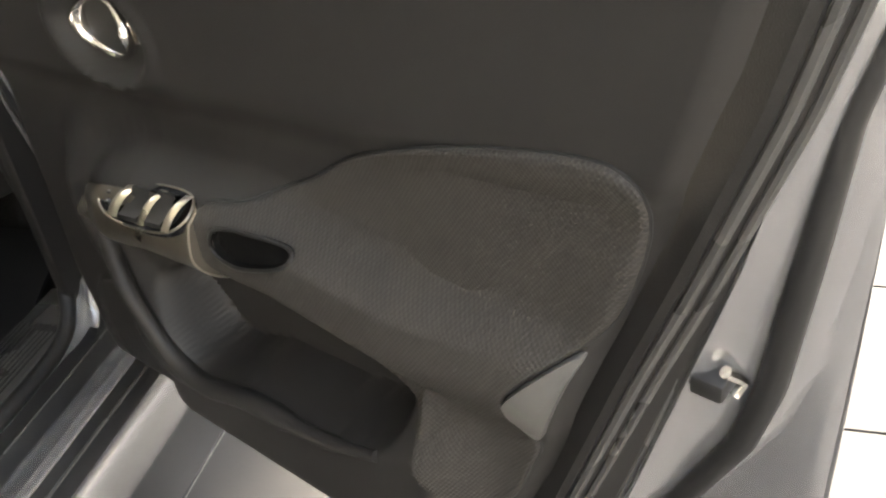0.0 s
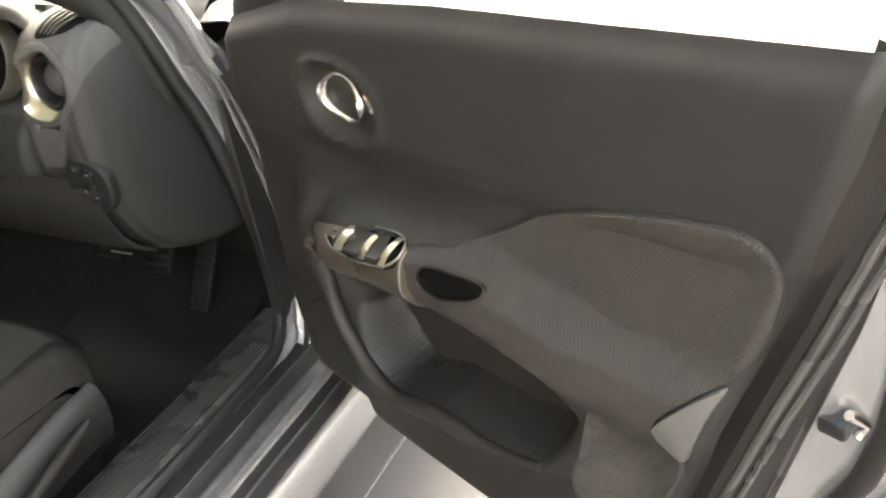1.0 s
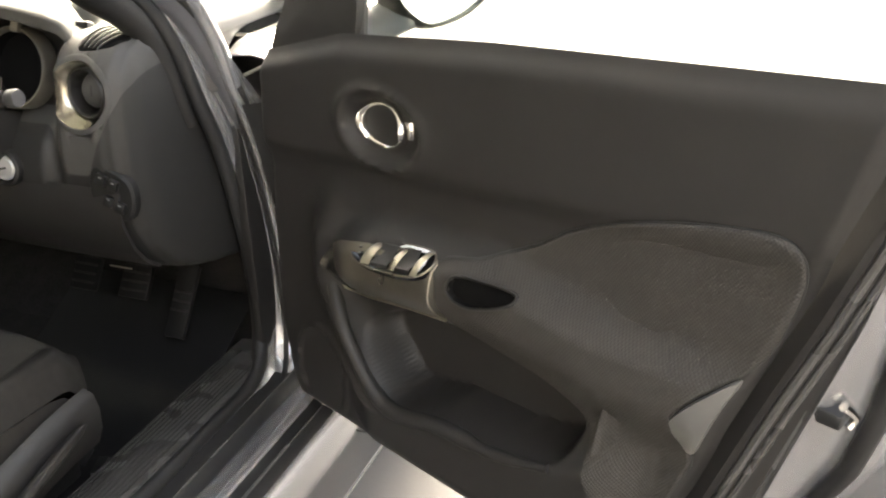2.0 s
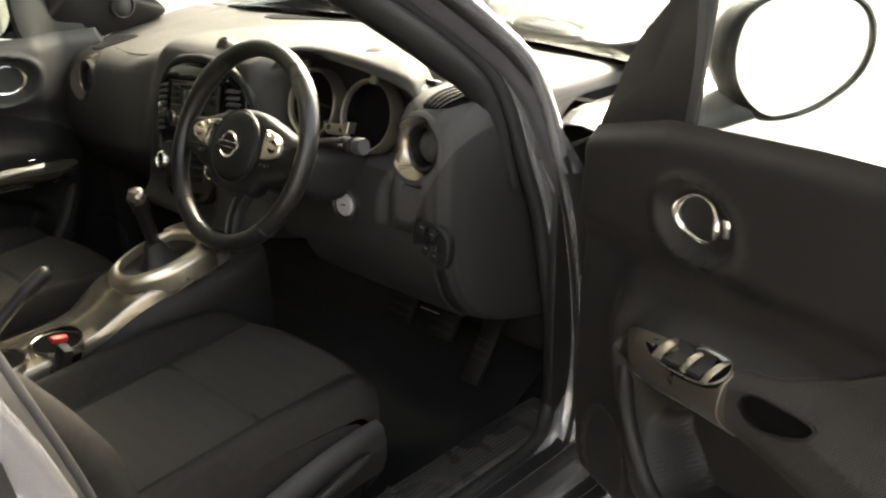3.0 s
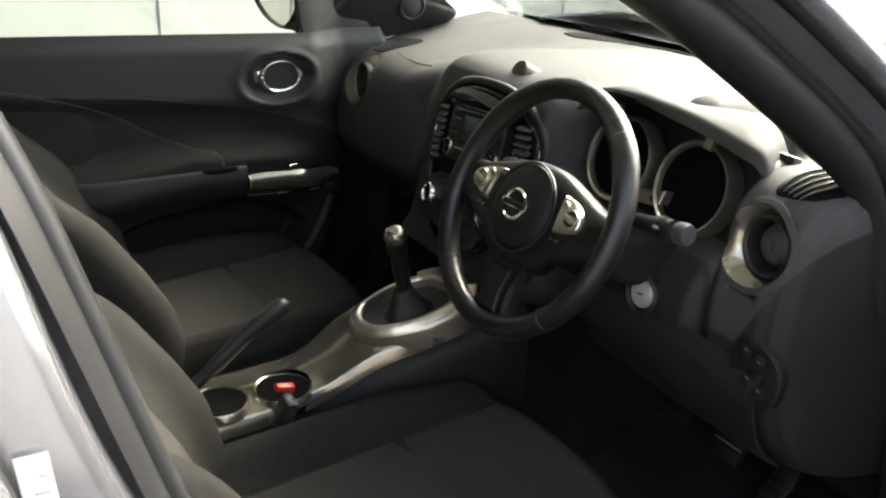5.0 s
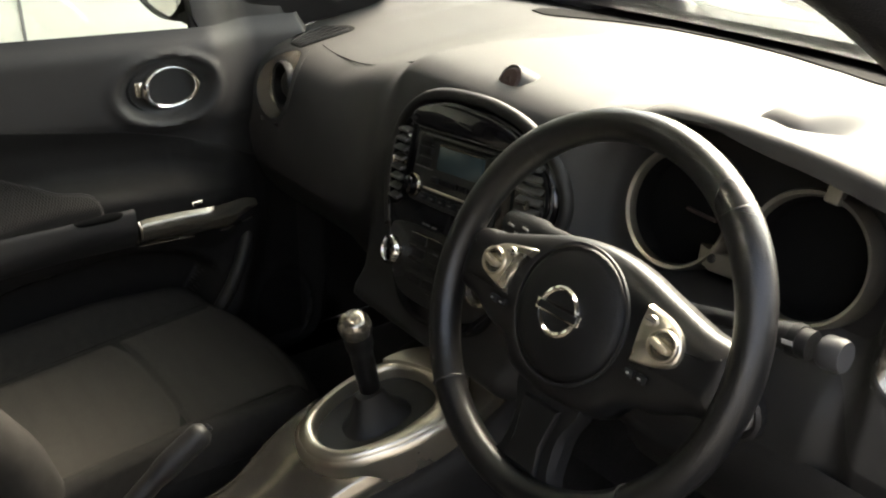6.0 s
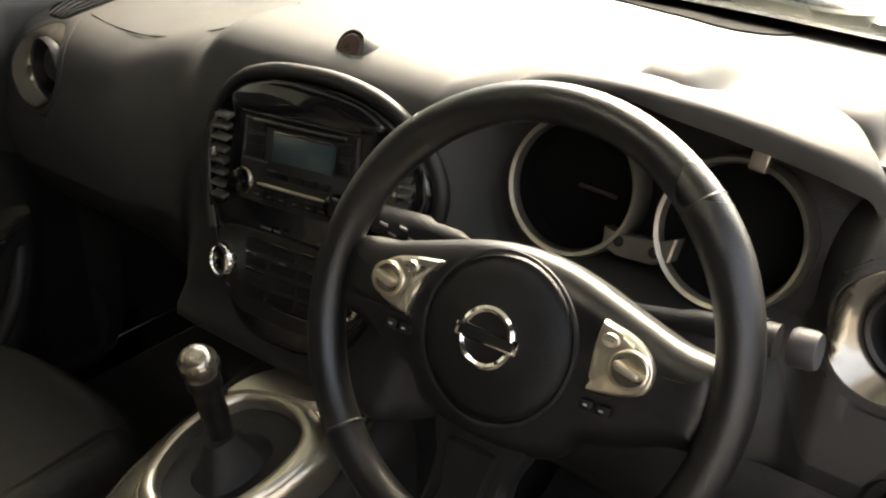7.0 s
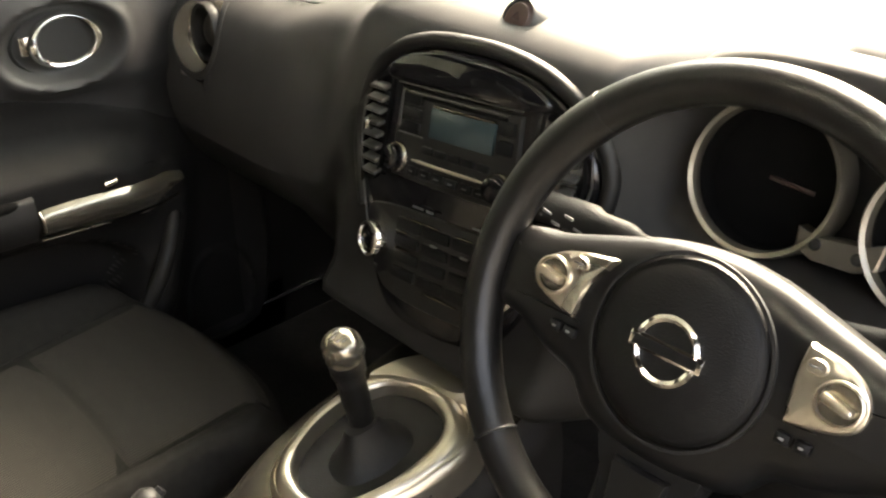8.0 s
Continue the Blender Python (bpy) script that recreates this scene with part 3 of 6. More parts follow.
# upright vents at both shoulders, each with a stack of slats and a thin outer trim
for side in (-1, 1):
    vx = side * 0.131
    well = [v.xy for v in spline([(side * x, y, 0) for x, y in ((0.106, 0.060), (0.128, 0.054), (0.146, 0.030), (0.153, 0.0), (0.148, -0.030), (0.136, -0.056), (0.116, -0.050), (0.108, -0.02), (0.104, 0.02))], 48, True)]
    part("vent_well", stack_sheet(well, [(1.06, -0.004), (1.06, 0.0025), (1.0, 0.0035), (0.95, 0.001), (0.92, -0.002), (0.3, -0.003)]), RECESS_BLACK, stack)
    for k in range(8):
        y = 0.045 - 0.0132 * k
        w = 0.036 * (1.0 - 0.10 * abs(k - 2.5) / 2.5)
        part("vent_slat", block((w, 0.0045, 0.014), on_stack(side * (0.1305 - 0.0012 * abs(k - 3) ** 1.3), y, 0.002) @ pose(0, 0, 0, 30, 0, 0), 0.0020), LOUVRE, stack)
    part("vent_tab", block((0.005, 0.012, 0.010), on_stack(side * 0.134, 0.0, 0.008), 0.002), GUNMETAL, stack)
    part("vent_trim", tube([on_stack(side * x, y, 0.002).translation for x, y in ((0.157, 0.028), (0.1605, 0.0), (0.153, -0.035), (0.142, -0.062), (0.128, -0.092), (0.114, -0.120))], 0.0010, 6), LOUVRE, stack)
    part("trim_tip", tube([on_stack(side * x, y, 0.003).translation for x, y in ((0.146, -0.052), (0.141, -0.066))], 0.0016, 6), CHROME, stack)
# climate panel: two ringed dials, dark keys between fine bright lines
part("climate_face", stack_sheet([v.xy for v in spline([(x, y, 0) for x, y in ((-0.112, -0.082), (0.0, -0.072), (0.112, -0.082), (0.112, -0.118), (0.090, -0.155), (0.055, -0.172), (-0.055, -0.172), (-0.090, -0.155), (-0.112, -0.118))], 50, True)], [(1.0, -0.003), (1.0, 0.002), (0.98, 0.0035), (0.6, 0.0035), (0.1, 0.0035)]), LOWER, stack, "black climate control panel", 40)
for bx in (-0.093, 0.093):
    m = on_stack(bx, -0.1185, 0.003)
    part("climate_knob", lathe([(0.001, 0.014), (0.010, 0.014), (0.0135, 0.012), (0.0140, 0.0)], m, 28), PIANO, stack)
    part("climate_ring", ring([(0.0215, 0.0), (0.0215, 0.010), (0.0195, 0.015), (0.0160, 0.016), (0.0142, 0.012), (0.0142, 0.0)], m, 36), CHROME, stack, "chrome climate dial ring")
for k in range(3):
    for by in (-0.090, -0.108, -0.126, -0.144):
        part("climate_button", block((0.038, 0.0125, 0.006), on_stack(-0.0425 + k * 0.0425, by, 0.003), 0.002), AIRBAG, stack)
for bx, by, w in ((-0.020, -0.0815, 0.050), (-0.050, -0.0985, 0.020), (-0.048, -0.1170, 0.018), (0.018, -0.1535, 0.052), (0.040, -0.0815, 0.022)):
    part("climate_line", block((w, 0.0014, 0.003), on_stack(bx, by, 0.006), 0.0005), GUNMETAL, stack)
for bx, by, w in ((-0.030, -0.067, 0.016), (-0.012, -0.067, 0.010), (0.055, -0.067, 0.014), (-0.088, -0.147, 0.006), (0.0, -0.1005, 0.010), (0.043, -0.1005, 0.010)):
    part("printed_mark", block((w, 0.0022, 0.001), on_stack(bx, by, 0.0065), 0), INK, stack)

# ---- steering wheel ----
T = radians(25)
WHEEL = frame_of(Vector((0.366, 0.012, 1.024)), Vector((1, 0, 0)), Vector((0, math.sin(T), math.cos(T))), Vector((0, -math.cos(T), math.sin(T)))) @ pose(0, 0, 0, 0, 0, 1.5)
R = 0.173


def rim_point(a, b, fat=1.0):
    r = 0.0155 * fat
    return WHEEL @ Vector(((R + r * math.cos(b)) * math.cos(a), (R + r * math.cos(b)) * math.sin(a), r * 1.12 * math.sin(b)))


steering_wheel = part("steering_wheel", skin([[rim_point(a, b, 1.0 + 0.10 * math.exp(-((abs(math.degrees(a) - 90) - 50) / 16) ** 2)) for b in np.linspace(0, 2 * math.pi, 20, endpoint=False)] for a in np.linspace(-math.pi, math.pi, 96, endpoint=False)], True, False, True), LEATHER, car, "worn black leather three-spoke steering wheel")
for deg in (48, 132, 226, 314):
    a = radians(deg)
    part("rim_seam", tube([rim_point(a, b, 1.02) for b in np.linspace(0, 2 * math.pi, 20, endpoint=False)], 0.0013, 6, True), RUBBER, steering_wheel)
cap = [(-0.163, 0.026), (-0.125, 0.036), (-0.085, 0.048), (-0.040, 0.061), (0.0, 0.065), (0.040, 0.061), (0.085, 0.048), (0.125, 0.036), (0.163, 0.026), (0.163, -0.026), (0.135, -0.036), (0.105, -0.050), (0.078, -0.058), (0.055, -0.080), (0.0, -0.088), (-0.055, -0.080), (-0.078, -0.058), (-0.105, -0.050), (-0.135, -0.036), (-0.163, -0.026)]
cap_smooth = [v.xy for v in spline([(x, y, 0) for x, y in cap], 80, True)]
cover_rows = []
for k in range(8):
    turn_in, h = 0.024 * (1 - math.cos(k * math.pi / 14)), -0.018 * (1 - math.sin(k * math.pi / 14))
    line = []
    for i, q in enumerate(cap_smooth):
        along = (cap_smooth[(i + 1) % 80] - cap_smooth[i - 1]).normalized()
        line.append(WHEEL @ Vector((q.x + along.y * turn_in, q.y - along.x * turn_in, 0.006 + h)))
    cover_rows.append(line)
cover_rows.insert(0, [p - WHEEL.to_3x3() @ Vector((0, 0, 0.012)) for p in cover_rows[0]])
cover_rows += [[WHEEL @ Vector((q.x * 0.5, q.y * 0.35 - 0.004, 0.010)) for q in cap_smooth], [WHEEL @ Vector((q.x * 0.1, q.y * 0.1 - 0.004, 0.011)) for q in cap_smooth]]
part("spoke_cover", skin(cover_rows, True, True), SPOKE, steering_wheel, "", 60)
part("airbag_groove", ring([(0.0655, 0.0), (0.0655, 0.0035), (0.0630, 0.0035), (0.0630, 0.0)], WHEEL @ pose(0, -0.004, 0.010), 56), RUBBER, steering_wheel)
part("airbag_cover", lathe([(0.001, 0.0125), (0.020, 0.012), (0.040, 0.010), (0.055, 0.0065), (0.0605, 0.002), (0.0615, -0.012)], WHEEL @ pose(0, -0.004, 0.011), 56), AIRBAG, steering_wheel, "round black airbag cover", 60)
badge = WHEEL @ pose(-0.001, -0.004, 0.024) @ Matrix.Scale(0.90, 4)
part("badge_ring", ring([(0.0265, -0.002), (0.0262, 0.002), (0.0235, 0.0035), (0.0208, 0.002), (0.0205, -0.002)], badge, 48), CHROME, steering_wheel, "chrome round badge with a crossbar")
part("badge_bar", block((0.060, 0.0125, 0.005), badge @ pose(0, 0, 0.0005), 0.0015), CHROME, steering_wheel)
part("badge_inlay", block((0.052, 0.0075, 0.001), badge @ pose(0, 0, 0.0034), 0), AIRBAG, steering_wheel)
# lower spoke
low = [(-0.040, -0.070), (0.040, -0.070), (0.034, -0.110), (0.036, -0.150), (0.044, -0.170), (-0.044, -0.170), (-0.036, -0.150), (-0.034, -0.110)]
part("lower_spoke", plate([v.xy for v in spline([(x, y, 0) for x, y in low], 40, True)], 0.020, WHEEL @ pose(0, 0, -0.002), 0.006), AIRBAG, steering_wheel)
part("spoke_inlay", plate([(-0.022, -0.090), (0.022, -0.090), (0.018, -0.13), (0.022, -0.155), (-0.022, -0.155), (-0.018, -0.13)], 0.006, WHEEL @ pose(0, 0, 0.0035), 0.003), SPOKE, steering_wheel)
# thumb pads with their keys
for side in (-1, 1):
    pad = [(0.077, 0.0345), (0.080, 0.0352), (0.099, 0.031), (0.114, 0.0225), (0.1205, 0.010), (0.1175, -0.003), (0.103, -0.010), (0.080, -0.0145), (0.0775, -0.0135), (0.0765, 0.0), (0.0755, 0.018)]
    if side < 0:
        pad = [(0.0635, 0.0345), (0.068, 0.0355), (0.098, 0.030), (0.114, 0.021), (0.1215, 0.008), (0.111, -0.006), (0.0845, -0.0135), (0.0815, -0.0125), (0.0795, 0.000), (0.0755, 0.015), (0.067, 0.029)]
    pad = [v.xy for v in spline([(side * x, y, 0) for x, y in pad], 60, True)]
    m = WHEEL @ pose(0, 0, 0.0145)
    part("thumb_pad", plate(pad, 0.012, m, 0.002, 0.001), SATIN, steering_wheel, "satin silver steering wheel control pad")
    dial = m @ pose(side * 0.105, 0.0095, 0.001)
    part("pad_dial", ring([(0.0142, 0.0), (0.0138, 0.003), (0.0126, 0.0036), (0.0116, 0.001)], dial, 32, 1.08, 1.0), SATIN, steering_wheel)
    part("dial_floor", lathe([(0.001, 0.0004), (0.0122, 0.0008), (0.0125, -0.002)], dial, 28, 1.08, 1.0), GUNMETAL, steering_wheel)
    part("pad_switch", block((0.021, 0.0062, 0.009), dial @ pose(0, 0, 0.004, 0, 0, -14), 0.003), SATIN, steering_wheel)
    for k in range(11):
        part("switch_rib", block((0.0006, 0.0060, 0.0006), dial @ pose(0, 0, 0, 0, 0, -14) @ pose(-0.0075 + k * 0.0015, 0, 0.0087), 0), SATIN, steering_wheel)
    part("pad_button", lathe([(0.001, 0.0030), (0.0052, 0.0026), (0.0060, 0.001), (0.0060, -0.002)], m @ pose(side * 0.0865, 0.0245, 0.001), 22, 1.1, 0.85), SATIN, steering_wheel)
    part("button_mark", block((0.008, 0.0011, 0.0008), m @ pose(side * 0.0865, 0.0245, 0.0048), 0), INK, steering_wheel)
    for bx in (0.081, 0.0935):
        part("small_key", block((0.0105, 0.008, 0.006), WHEEL @ pose(side * bx, -0.0245, 0.010), 0.002), AIRBAG, steering_wheel)
        part("key_mark", block((0.003, 0.0014, 0.0006), WHEEL @ pose(side * bx, -0.0245, 0.0134), 0), WHITE_INK, steering_wheel)

# ---- column, stalks and ignition ----
col = []
for y, w, h, z in ((0.045, 0.045, 0.035, 0.975), (0.075, 0.072, 0.045, 0.965), (0.14, 0.082, 0.052, 0.945), (0.26, 0.082, 0.056, 0.925)):
    col.append([Vector((0.36 + w * math.copysign(abs(math.cos(a)) ** 0.6, math.cos(a)), y, z + h * math.copysign(abs(math.sin(a)) ** 0.6, math.sin(a)))) for a in np.linspace(0, 2 * math.pi, 32, endpoint=False)])
column = part("steering_column", skin(col, True, True), LOWER, car, "black steering column shroud with two stalks")
part("wiper_stalk", tube(spline([(0.40, 0.115, 1.010), (0.46, 0.122, 1.020), (0.50, 0.125, 1.026), (0.53, 0.126, 1.028)], 14), [0.008] * 5 + [0.010] * 4 + [0.0135] * 5, 18), LOWER, column)
part("stalk_collar", tube([(0.512, 0.126, 1.027), (0.520, 0.126, 1.0275)], 0.0150, 20), AIRBAG, column)
part("stalk_tip", tube([(0.540, 0.126, 1.029), (0.543, 0.126, 1.0293), (0.556, 0.126, 1.031), (0.560, 0.126, 1.0315)], [0.0135, 0.0150, 0.0150, 0.0135], 22), STALK_TIP, column, "grey twist tip")
part("stalk_mark", block((0.010, 0.001, 0.004), pose(0.515, 0.1105, 1.030, 0, -8, 0), 0), WHITE_INK, column)
part("lamp_stalk", tube(spline([(0.32, 0.115, 1.008), (0.25, 0.120, 1.014), (0.20, 0.122, 1.012), (0.145, 0.124, 1.006)], 16), [0.008] * 6 + [0.011] * 4 + [0.0150] * 6, 18, flat=0.8), LOWER, column)
for bx, bz in ((0.162, 1.012), (0.172, 1.004), (0.186, 1.015), (0.196, 1.006), (0.252, 1.016)):
    part("stalk_mark", block((0.009, 0.001, 0.0026), pose(bx, 0.1085, bz, 0, 8, 0), 0), WHITE_INK, column)
key_m = facing((0.432, 0.184, 0.882), (0.05, -1, 0.12))
part("ignition_bezel", ring([(0.034, -0.03), (0.032, 0.002), (0.028, 0.005), (0.024, 0.002), (0.024, -0.01)], key_m, 36), LOWER, column)
part("ignition_lock", lathe([(0.001, 0.004), (0.019, 0.0035), (0.0215, 0.001), (0.022, -0.008)], key_m, 32), LOCK, column, "round silver ignition lock with a key slot")
part("key_slot", block((0.013, 0.003, 0.001), key_m @ pose(0, 0, 0.0042, 0, 0, 12), 0), RUBBER, column)

# ---- lower driver dash: knee panel and switch bank ----
knee_rows = [[Vector((x, 0.190 + dy - 0.006 * math.sin((x - 0.30) * 6), z)) for x in np.linspace(0.28, 0.66, 24)] for z, dy in ((0.862, 0.012), (0.845, 0.002), (0.80, 0.002), (0.75, 0.020), (0.715, 0.045), (0.69, 0.08))]
knee = part("knee_panel", shell(knee_rows, 0.006), LOWER, car, "black plastic knee panel under the steering wheel", 60)
sw_m = facing((0.634, 0.192, 0.860), (0.12, -1, 0.1)) @ pose(0, 0, 0, 0, 0, -22)
part("switch_bank", plate([v.xy for v in spline([(-0.03, 0.035, 0), (0.03, 0.035, 0), (0.055, 0.0, 0), (0.05, -0.035, 0), (0.0, -0.04, 0), (-0.03, -0.01, 0)], 36, True)], 0.02, sw_m, 0.004), AIRBAG, knee)
for bx, by in ((-0.012, 0.018), (0.012, 0.018), (0.012, -0.012), (0.034, -0.014)):
    part("dash_switch", block((0.018, 0.020, 0.010), sw_m @ pose(bx, by, 0.003), 0.003), AIRBAG, knee)
    part("switch_mark", block((0.006, 0.002, 0.0008), sw_m @ pose(bx, by + 0.005, 0.0084), 0), INK, knee)
part("lever_mark", block((0.05, 0.002, 0.003), facing((0.565, 0.27, 0.672), (0, -1, 0.1)), 0.0008), SATIN, knee)

# ---- doors ----
def inside_distance(poly, s, z):
    """Signed distance to a closed outline, positive inside."""
    p = np.array(poly)
    q = np.roll(p, -1, 0)
    e = q - p
    w = np.array([s, z]) - p
    f = np.clip((w * e).sum(1) / (e * e).sum(1), 0, 1)
    d = np.hypot(*(w - e * f[:, None]).T).min()
    cross = ((p[:, 1] > z) != (q[:, 1] > z)) & (s < (q[:, 0] - p[:, 0]) * (z - p[:, 1]) / (q[:, 1] - p[:, 1] + 1e-12) + p[:, 0])
    return d if cross.sum() % 2 else -d


POCKET = [v.xy for v in spline([(0.235, 0.645, 0), (0.30, 0.69, 0), (0.40, 0.715, 0), (0.50, 0.705, 0), (0.60, 0.695, 0), (0.675, 0.655, 0), (0.650, 0.598, 0), (0.56, 0.570, 0), (0.43, 0.562, 0), (0.35, 0.540, 0), (0.30, 0.545, 0), (0.26, 0.590, 0)], 60, True)]
HOLE = [v.xy for v in spline([(0.470, 0.814, 0), (0.480, 0.837, 0), (0.502, 0.846, 0), (0.533, 0.847, 0), (0.565, 0.847, 0), (0.588, 0.844, 0), (0.592, 0.835, 0), (0.573, 0.821, 0), (0.543, 0.807, 0), (0.509, 0.796, 0), (0.482, 0.799, 0)], 40, True)]
HOLE = [(0.528 + (p.x - 0.528) * 0.92, 0.826 + (p.y - 0.826) * 0.84) for p in HOLE]
CLOTH_EDGE = [(0.448, 0.846), (0.51, 0.862), (0.58, 0.895), (0.646, 0.938), (0.736, 0.978), (0.82, 1.002), (0.905, 1.016), (0.938, 1.006), (0.945, 0.980), (0.931, 0.914), (0.904, 0.847), (0.850, 0.795), (0.822, 0.755), (0.832, 0.715), (0.838, 0.68), (0.822, 0.635), (0.795, 0.575), (0.755, 0.555), (0.715, 0.590), (0.69, 0.660), (0.60, 0.702), (0.50, 0.715), (0.447, 0.742), (0.440, 0.80)]


RIDGE = np.array([v.xy for v in spline([(0.330, 0.868, 0), (0.250, 0.868, 0), (0.195, 0.852, 0), (0.156, 0.815, 0), (0.140, 0.765, 0), (0.143, 0.71, 0), (0.163, 0.66, 0), (0.194, 0.61, 0), (0.232, 0.56, 0), (0.275, 0.530, 0), (0.34, 0.524, 0)], 50)])
RIDGE_H = np.interp(np.arange(50), [0, 8, 16, 30, 42, 49], [0.0, 0.010, 0.028, 0.040, 0.032, 0.014])


def front_s(z):
    return float(np.interp(z, [0.36, 0.43, 0.55, 0.78, 1.05, 1.2], [-0.005, -0.045, -0.062, -0.05, -0.025, 0.01]))


def rear_s(z):
    return float(np.interp(z, [0.36, 0.42, 0.59, 0.78, 0.91, 1.06, 1.18], [0.70, 0.755, 0.83, 0.897, 0.946, 0.998, 1.03]))


def door_relief(s, z, belt):
    """How far the inner trim stands into the cabin."""
    n = 0.022 * soft(z, 0.895 + 0.09 * s - 0.030, 0.895 + 0.09 * s + 0.030)
    n -= 0.022 * soft(z, belt - 0.050, belt + 0.006) ** 2
    ridge = float(np.interp(s, [0.10, 0.16, 0.25, 0.45, 0.70, 0.84, 0.92], [0.0, 0.5, 1, 1, 0.95, 0.6, 0.0]))
    mid = float(np.interp(s, [0.1, 0.3, 0.5, 0.7, 0.9], [0.750, 0.80, 0.815, 0.79, 0.78]))
    n += 0.060 * ridge * soft(z, mid - 0.13, mid - 0.015) * (1 - soft(z, mid + 0.02, mid + 0.075))
    low = soft(0.66 + 0.06 * soft(s, 0.6, 0.8) - z, 0.0, 0.09) * soft(s, 0.12, 0.27) * (1 - soft(s, 0.70, 0.80)) * soft(z, 0.37, 0.46)
    n += 0.055 * low
    far = np.hypot(RIDGE[:, 0] - s, RIDGE[:, 1] - z)
    k = int(far.argmin())
    n = max(n, 0.6 * n + float(RIDGE_H[k]) * math.exp(-(float(far[k]) / 0.040) ** 2) + 0.004)
    d = inside_distance(POCKET, s, z)
    n -= (n + 0.046) * soft(d, -0.004, 0.015)
    bez = math.hypot((s - 0.292) / 0.085, (z - 0.997) / 0.055)
    n += 0.006 * math.exp(-((bez - 1.12) / 0.12) ** 2) - 0.022 * (1 - soft(bez, 0.70, 1.05))
    edge = min(s - front_s(z), rear_s(z) - s)
    n += 0.006 * math.exp(-((math.hypot((s - 0.075) / 0.07, (z - 0.475) / 0.095) - 1) / 0.05) ** 2) * soft(edge, 0.02, 0.05) * soft(z, 0.39, 0.43)
    n -= 0.030 * (1 - soft(edge, 0.0, 0.025))
    n -= 0.03 * (1 - soft(z, 0.36, 0.40))
    return n


def pierced(bm, places):
    """Takes out the points that lie at the given places."""
    keys = {tuple(round(c, 5) for c in p) for p in places}
    bmesh.ops.delete(bm, geom=[v for v in bm.verts if tuple(round(c, 5) for c in v.co) in keys], context="VERTS")
    return bm


passenger_hinge = 0.315
BOUND_S, BOUND_Z = [0.07, 0.14, 0.19, 0.27, 0.37, 0.59, 0.84, 1.0], [0.805, 0.842, 0.875, 0.906, 0.935, 0.975, 1.000, 1.005]


